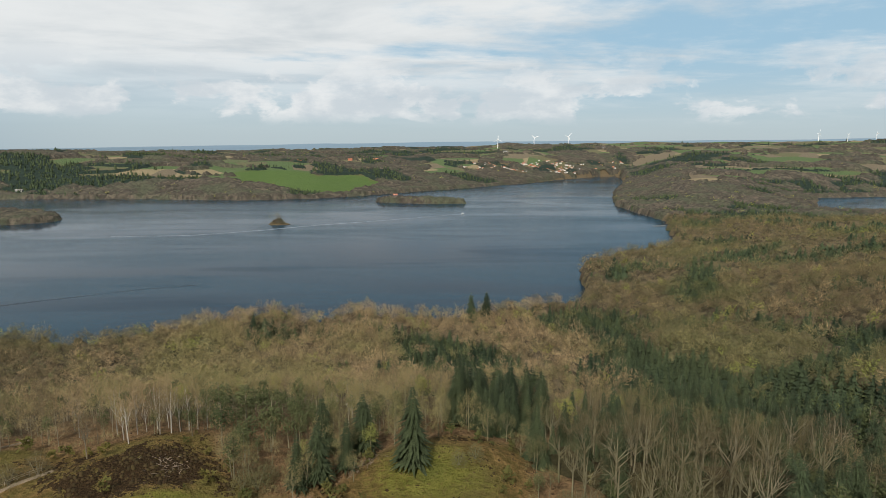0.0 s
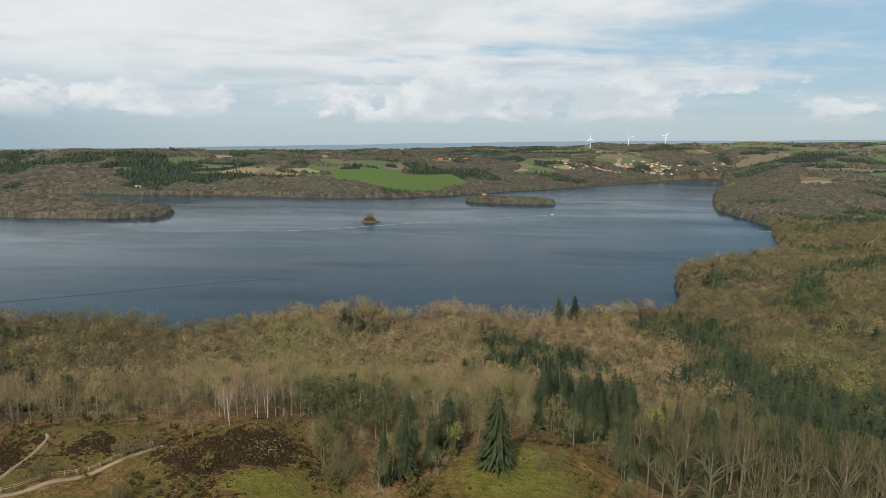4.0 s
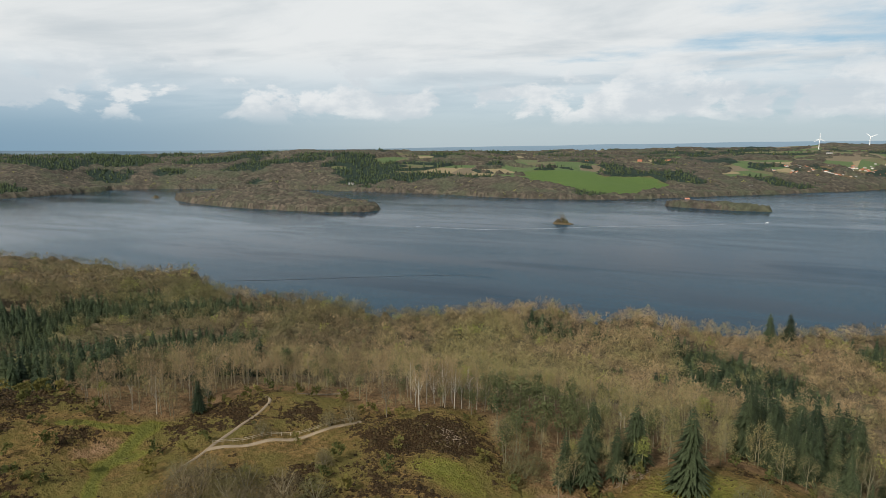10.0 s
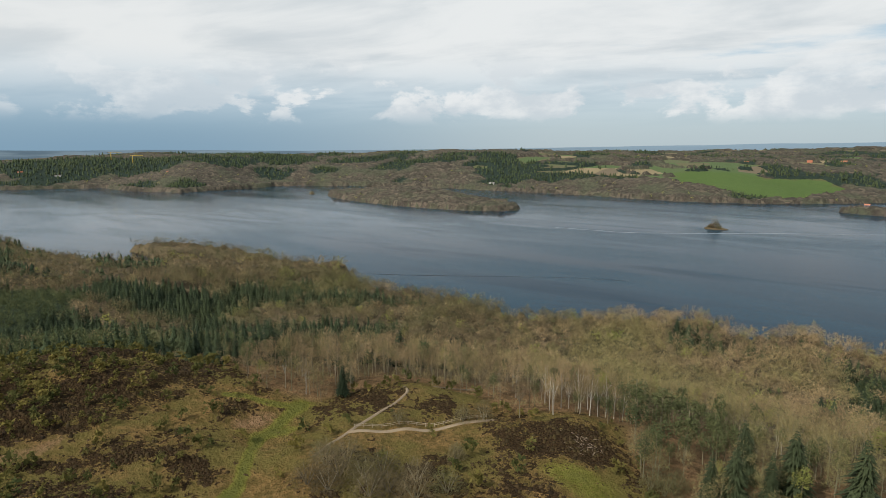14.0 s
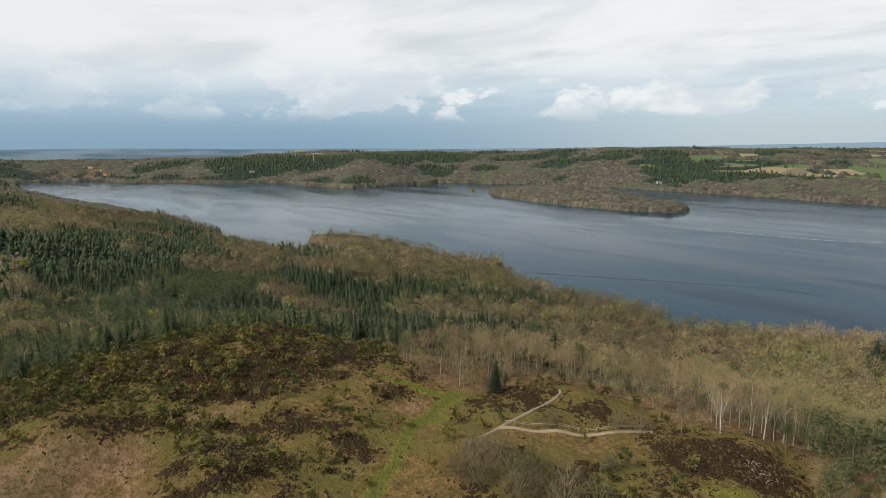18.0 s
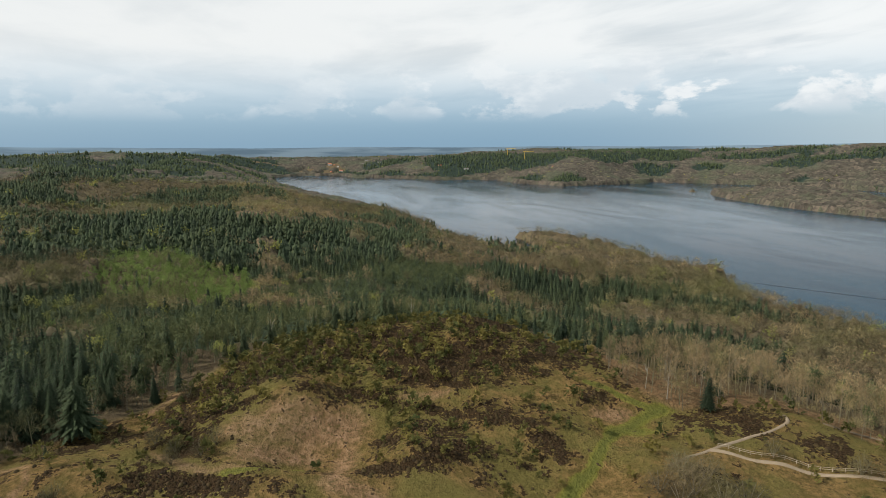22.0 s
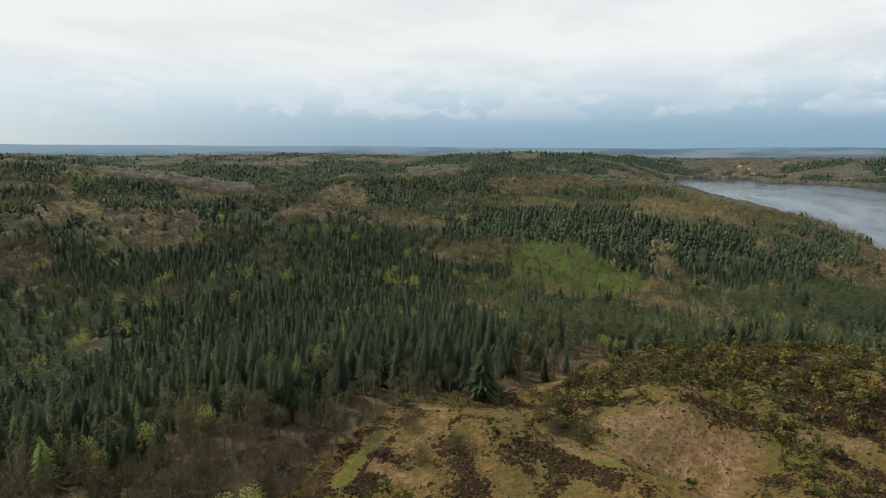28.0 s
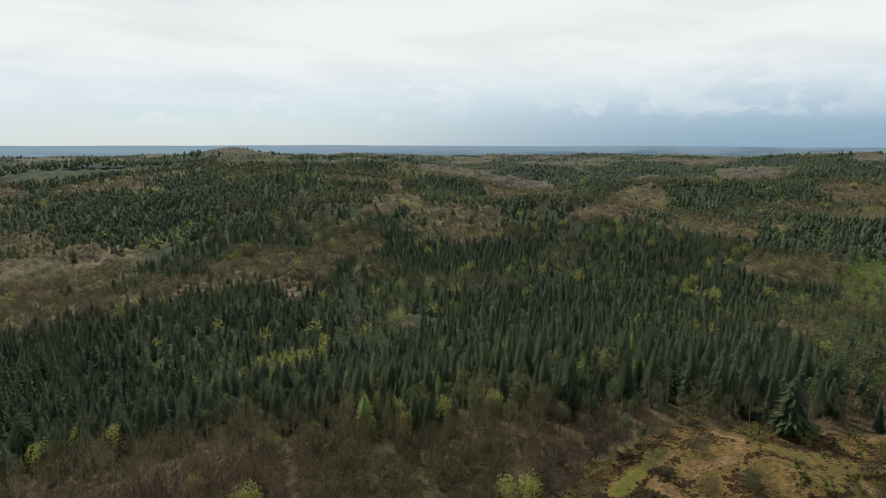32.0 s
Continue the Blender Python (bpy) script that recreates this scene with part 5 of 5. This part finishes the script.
def ribbon(points, width, rise, rows=4, stepping=1.0):
    """A strip laid over the ground along a line, its verge uneven."""
    line = []
    for (ax, ay), (bx, by) in zip(points, points[1:]):
        n = max(1, int(math.hypot(bx - ax, by - ay) / stepping))
        line += [(ax + (bx - ax) * i / n, ay + (by - ay) * i / n) for i in range(n)]
    line = np.array(line + [points[-1]], float)
    for _ in range(6):
        line[1:-1] = (line[:-2] + 2 * line[1:-1] + line[2:]) / 4
    way = np.gradient(line, axis=0)
    way /= np.linalg.norm(way, axis=1, keepdims=True)
    side = np.stack([-way[:, 1], way[:, 0]], -1)
    wob = 1 + 0.22 * grain(line[:, 0], line[:, 1], 4, 71, 2)
    f = np.linspace(-0.5, 0.5, rows)
    xy = line[:, None, :] + side[:, None, :] * (f[None, :, None] * width * wob[:, None, None])
    x, y = xy[..., 0].ravel(), xy[..., 1].ravel()
    z = height(x, y) + rise - np.tile(rise * 1.2 * (abs(f) > 0.45), len(line))
    n = len(line)
    i, j = np.meshgrid(np.arange(n - 1), np.arange(rows - 1), indexing="ij")
    a = i * rows + j
    return line, np.stack([x, y, z], -1), np.stack([a, a + 1, a + rows + 1, a + rows], -1).reshape(-1, 4)[:, ::-1]


def build_paths():
    lines = [([(-119, 102), (-113, 108), (-109, 113), (-104, 119), (-97, 127), (-92, 131)], 2.6), ([(-127, 132), (-123, 130), (-122, 125), (-121, 118), (-120, 109), (-119, 102), (-118, 94), (-115, 87)], 1.6),
             ([(-122, 140), (-119, 147), (-113, 153)], 1.6)]
    for points, width in lines:
        line, v, f = ribbon(points, width * 0.62, 0.22, 5, 0.8)
        tagged(new("footpath", sheet("footpath", v, f, GRAVEL)), "pale trodden sandy footpath across the heath", "path", kind="structure")


def build_fence():
    """A low timber rail fence beside the wide path."""
    fence = tagged(new("rail_fence"), "low weathered timber rail fence beside the sandy path", "fence")
    a, b = np.array((-119.5, 104.5)), np.array((-95.0, 131.5))
    spots = [a + (b - a) * i / 15 for i in range(16)]
    tops = []
    for p in spots:
        z = ground_at(*p)
        part("post", rod((p[0], p[1], z - 0.2), (p[0], p[1], z + 1.05), 0.09, 0.08), TIMBER, fence)
        tops.append(Vector((p[0], p[1], z)))
    for p, q in zip(tops, tops[1:]):
        for up in (0.5, 0.95):
            part("rail", rod(p + Vector((0, 0, up)), q + Vector((0, 0, up)), 0.06, 0.06, 5), TIMBER, fence)


def build_deadwood():
    for cx, cy, n, spread, size in ((-21, 139, 44, 4.5, 2.2), (-64, 131, 30, 5.0, 1.5), (-68, 134, 24, 3.5, 1.5), (52, 137, 24, 7.0, 3.0)):
        heap = tagged(new("brushwood_heap"), "heap of bleached cut branches lying on the heath", "deadwood")
        for _ in range(n):
            x, y = cx + rng.normal() * spread * 0.5, cy + rng.normal() * spread * 0.4
            t, l = rng.uniform(0, 6.3), size * rng.uniform(0.4, 1.0)
            x2, y2 = x + math.cos(t) * l, y + math.sin(t) * l
            part("branch", rod((x, y, ground_at(x, y) + rng.uniform(0.0, 0.6)), (x2, y2, ground_at(x2, y2) + rng.uniform(0.05, 0.5)), 0.07, 0.025, 5), DEADWOOD, heap)


build_paths()
build_fence()
build_deadwood()


# ---- across the water ----
def gable(l, w, h, up, over=0.5):
    """A pitched roof with eaves and closed gables."""
    bm = bmesh.new()
    l2, w2 = l / 2 + over, w / 2 + over
    v = [bm.verts.new(p) for p in ((-l2, -w2, h - 0.3), (l2, -w2, h - 0.3), (l2, w2, h - 0.3), (-l2, w2, h - 0.3), (-l2, 0, h + up), (l2, 0, h + up))]
    for f in ((0, 1, 5, 4), (2, 3, 4, 5), (1, 2, 5), (3, 0, 4), (3, 2, 1, 0)):
        bm.faces.new([v[i] for i in f])
    return bm


HOUSE_KINDS = {}


def house(x, y, turn, style, grow=1.0):
    """A far-off house: walls, roof, chimney, door and two windows to the lake."""
    wall, roof, label = (("white", TILES, "white-walled house with a red tiled roof"), ("white", SLATE, "white-walled house with a grey roof"), ("brick", TILES, "red brick house with a tiled roof"), ("white", SLATE, "large white lakeside house"))[style]
    mat = RENDERED if wall == "white" else BRICK
    if style not in HOUSE_KINDS:
        body = tagged(new("house"), label, "house", "houses beyond the lake")
        part("wall", box(13, 8.5, 4.6, 0, 0, 1.8), mat, body)
        part("roof", gable(13, 8.5, 4.0, 3.2), roof, body)
        part("chimney", box(0.8, 0.8, 1.8, 2.5, 0, 7.0, 0.05), BRICK, body)
        for wx in (-4, 0, 4):
            part("window", box(1.6, 0.1, 1.4, wx, -4.27, 2.3), SLATE, body)
        HOUSE_KINDS[style] = body
        body.matrix_world = pose(x, y, ground_at(x, y), 0, 0, turn) @ Matrix.Scale(grow, 4)
    else:
        copy_thing(HOUSE_KINDS[style], pose(x, y, ground_at(x, y), 0, 0, turn)).scale = (grow,) * 3


def build_houses():
    r2 = np.random.default_rng(21)
    n = 0
    while n < 230:
        x, y = r2.uniform(-60, 1150), r2.uniform(2450, 3420)
        o = float(town_cover(np.array([x]), np.array([y]))[0])
        if o > 1 or shore(np.array([x]), np.array([y]))[0] < 14 or r2.random() < o * 0.55:
            continue
        house(x, y, r2.choice((20, 35, 110, 125)) + r2.uniform(-8, 8), int(r2.choice((0, 0, 1, 1, 2))), r2.uniform(0.55, 0.9))
        n += 1
    n = 0
    while n < 90:
        x, y = r2.uniform(-3350, -2760), r2.uniform(-20, 560)
        if shore(np.array([x]), np.array([y]))[0] < 20:
            continue
        house(x, y, r2.choice((20, 70, 110)) + r2.uniform(-8, 8), int(r2.choice((0, 1, 1, 2))), r2.uniform(0.6, 1.0))
        n += 1
    lone = ((-1209, 1706, 5, 3, 1.5), (-17, 2237, 10, 3, 1.4), (-168, 1846, 0, 0, 0.9), (-429, 2626, 0, 2, 1.3), (-597, 2430, 0, 0, 1.2), (-2368, 782, 60, 1, 1.4), (-2488, 706, 60, 0, 1.2), (-1958, 1242, 40, 1, 1.2),
                                    (-2100, 1040, 50, 2, 1.5), (-2619, 560, 60, 0, 1.3), (-2913, 446, 70, 1, 1.3), (-2887, 524, 70, 1, 1.3), (-3045, 387, 80, 1, 1.3), (-1270, 1700, 5, 0, 0.8), (-1110, 1706, 5, 1, 0.8), (-1020, 1712, 5, 0, 0.8))
    lone += ((-330, 2700, 5, 2, 1.6), (-250, 2720, 5, 2, 1.4), (300, 3450, 5, 1, 1.8), (900, 3700, 5, 1, 1.8), (-2820, 420, 70, 0, 1.3), (-2960, 300, 70, 0, 1.3), (-2990, 480, 70, 1, 1.3), (-2860, 340, 70, 0, 1.2))
    for x, y, turn, style, grow in lone:
        house(x, y, turn, style, grow)


def build_turbine(x, y, turn, spin, grow=1.0):
    t = tagged(new("wind_turbine"), "white three-bladed wind turbine standing on far farmland", "wind turbine", "wind turbines on the skyline")
    part("tower", rod((0, 0, -2), (0, 0, 60), 2.2, 1.4, 10), WHITE, t)
    part("nacelle", box(3, 8, 3.2, 0, -1, 61, 0.6), WHITE, t)
    part("hub", rod((0, -5, 61), (0, -7, 61), 1.7, 0.8, 8), WHITE, t)
    for i in range(3):
        a = radians(spin + 120 * i)
        bm = bmesh.new()
        for s, w in ((0.0, 1.2), (0.2, 2.0), (0.6, 1.3), (1.0, 0.4)):
            c = Vector((math.sin(a) * 34 * s, -6, 61 + math.cos(a) * 34 * s))
            u = Vector((math.cos(a), 0, -math.sin(a))) * w
            for o in (u, Vector((0, 0.35 * w, 0)), -u, Vector((0, -0.35 * w, 0))):
                bm.verts.new(c + o)
        bm.verts.ensure_lookup_table()
        for k in range(3):
            for j in range(4):
                bm.faces.new([bm.verts[4 * k + j], bm.verts[4 * k + (j + 1) % 4], bm.verts[4 * k + 4 + (j + 1) % 4], bm.verts[4 * k + 4 + j]])
        bm.faces.new([bm.verts[12 + j] for j in range(4)])
        part("blade", bm, WHITE, t)
    t.matrix_world = pose(x, y, ground_at(x, y), 0, 0, turn) @ Matrix.Scale(grow, 4)


def build_crane(x, y):
    c = tagged(new("tower_crane"), "yellow tower crane over the far shore", "crane")
    part("mast", box(1.8, 1.8, 36, 0, 0, 17), YELLOW, c)
    part("jib", box(44, 1.4, 1.6, 15, 0, 36, 0.2), YELLOW, c)
    part("counterweight", box(5, 2, 3, -10, 0, 34.5, 0.2), SLATE, c)
    part("cab", box(2, 2, 2.4, 1.5, 1.6, 33.8, 0.2), WHITE, c)
    c.matrix_world = pose(x, y, ground_at(x, y), 0, 0, 60)


def build_boat(x, y, turn, grow, label):
    b = tagged(new("motor_boat"), label, "boat", "boats on the lake")
    bm = bmesh.new()
    rows = [(-3.5, 1.2, 0.9), (-1, 1.4, 0.95), (1.8, 1.2, 1.05), (3.6, 0.15, 1.3)]
    for s, w, h in rows:
        for p in ((s, -w, h), (s, -w * 0.6, -0.2), (s, w * 0.6, -0.2), (s, w, h)):
            bm.verts.new(p)
    bm.verts.ensure_lookup_table()
    for k in range(3):
        for j in range(3):
            bm.faces.new([bm.verts[4 * k + j], bm.verts[4 * k + j + 1], bm.verts[4 * k + 5 + j], bm.verts[4 * k + 4 + j]])
        bm.faces.new([bm.verts[4 * k + 3], bm.verts[4 * k], bm.verts[4 * k + 4], bm.verts[4 * k + 7]])
    bm.faces.new([bm.verts[j] for j in (3, 2, 1, 0)])
    part("hull", bm, WHITE, b)
    part("cabin", box(2.4, 1.6, 1.1, 0, 0, 1.5, 0.2), WHITE, b)
    part("windscreen", box(0.1, 1.4, 0.7, 1.25, 0, 1.6), SLATE, b)
    b.matrix_world = pose(x, y, 0.1, 0, 0, turn) @ Matrix.Scale(grow, 4)


def build_wake():
    """The foam line that the boat has drawn over the lake."""
    pts = np.array([(20, 1312), (-110, 1205), (-246, 1110), (-320, 1040), (-417, 970), (-538, 955)], float)
    t = np.linspace(0, 5, 160)
    x, y = np.interp(t, range(6), pts[:, 0]), np.interp(t, range(6), pts[:, 1])
    for _ in range(60):
        x[1:-1], y[1:-1] = (x[:-2] + 2 * x[1:-1] + x[2:]) / 4, (y[:-2] + 2 * y[1:-1] + y[2:]) / 4
    w = (0.7 + 1.3 * np.minimum(1, t / 1.5)) * (0.75 + 0.5 * grain(x, y, 25, 81, 2))
    v = np.concatenate([np.stack([x - 0.7 * w, y + w, np.full(160, 0.06)], -1), np.stack([x + 0.7 * w, y - w, np.full(160, 0.06)], -1)])
    f = [(i, i + 1, 161 + i, 160 + i) for i in range(159)]
    tagged(new("boat_wake", sheet("boat_wake", v, np.array(f), FOAM)), "thin pale foam line of a boat's wake", "wake", kind="stuff")


def build_slick():
    """A thin dark line of smooth water that drifts off the wooded cape."""
    pts = np.array([(-500, 458), (-462, 482), (-420, 511), (-383, 541), (-347, 566), (-308, 594), (-258, 616)], float)
    t = np.linspace(0, 6, 260)
    x, y = np.interp(t, range(7), pts[:, 0]), np.interp(t, range(7), pts[:, 1])
    y = y + 2.2 * grain(x, y, 18, 83, 3)
    w = 1.1 * np.clip(0.6 + 1.1 * grain(x, y, 14, 85, 2), 0.05, 1.6)
    v = np.concatenate([np.stack([x - 0.6 * w, y + w, np.full(260, 0.05)], -1), np.stack([x + 0.6 * w, y - w, np.full(260, 0.05)], -1)])
    f = [(i, i + 1, 261 + i, 260 + i) for i in range(259)]
    tagged(new("water_slick", sheet("water_slick", v, np.array(f), SLICK)), "thin dark drift line on the lake", "drift line", kind="stuff")


def build_jetty(x, y, turn, length):
    j = tagged(new("jetty"), "small timber jetty on the lake shore", "jetty", "jetties on the lake")
    for i in range(int(length / 2)):
        part("plank", box(1.9, 2.2, 0.15, i * 2 + 1, 0, 0.8), TIMBER, j)
        for s in (-1, 1):
            part("pile", rod((i * 2 + 1, s, -1.5), (i * 2 + 1, s, 1.2), 0.12, 0.12, 6), TIMBER, j)
    j.matrix_world = pose(x, y, 0, 0, 0, turn)


build_houses()
for x, y, turn, spin, grow in ((316, 4276, 8, 0, 1.0), (566, 4292, 8, 70, 1.0), (816, 4380, 8, 40, 1.0), (2330, 4000, 30, 20, 0.8), (2420, 3850, 30, 50, 0.7), (2560, 3800, 30, 80, 0.7), (2700, 3750, 30, 10, 0.7)):
    build_turbine(x, y, turn, spin, grow)
build_crane(-2487, 1007)
build_crane(-2380, 1040)
build_boat(25, 1315, 38, 1.0, "small white motor boat drawing a wake across the lake")
for x, y in ((-1190, 1668), (-1150, 1672), (-1080, 1668), (-1020, 1672), (-960, 1665), (-1240, 1665), (-1300, 1650)):
    build_boat(x, y, 80, 0.8, "white boat moored by the far shore")
build_wake()
build_slick()
build_jetty(392, 1120, 190, 26)
build_jetty(-1160, 1680, 265, 20)


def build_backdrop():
    """The last ridge on the skyline, its blue haze painted as a glow."""
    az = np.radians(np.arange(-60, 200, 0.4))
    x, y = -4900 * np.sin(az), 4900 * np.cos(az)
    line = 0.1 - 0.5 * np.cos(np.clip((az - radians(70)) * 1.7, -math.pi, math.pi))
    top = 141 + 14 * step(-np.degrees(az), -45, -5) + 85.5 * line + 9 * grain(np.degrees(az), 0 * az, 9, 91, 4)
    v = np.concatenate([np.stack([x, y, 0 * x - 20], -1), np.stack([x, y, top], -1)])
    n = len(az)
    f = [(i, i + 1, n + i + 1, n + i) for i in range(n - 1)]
    tagged(new("backdrop", sheet("backdrop", v, np.array(f), RIDGE)), "far skyline ridge, its blue-grey distance haze painted as a glow", "hills", kind="structure")


build_backdrop()
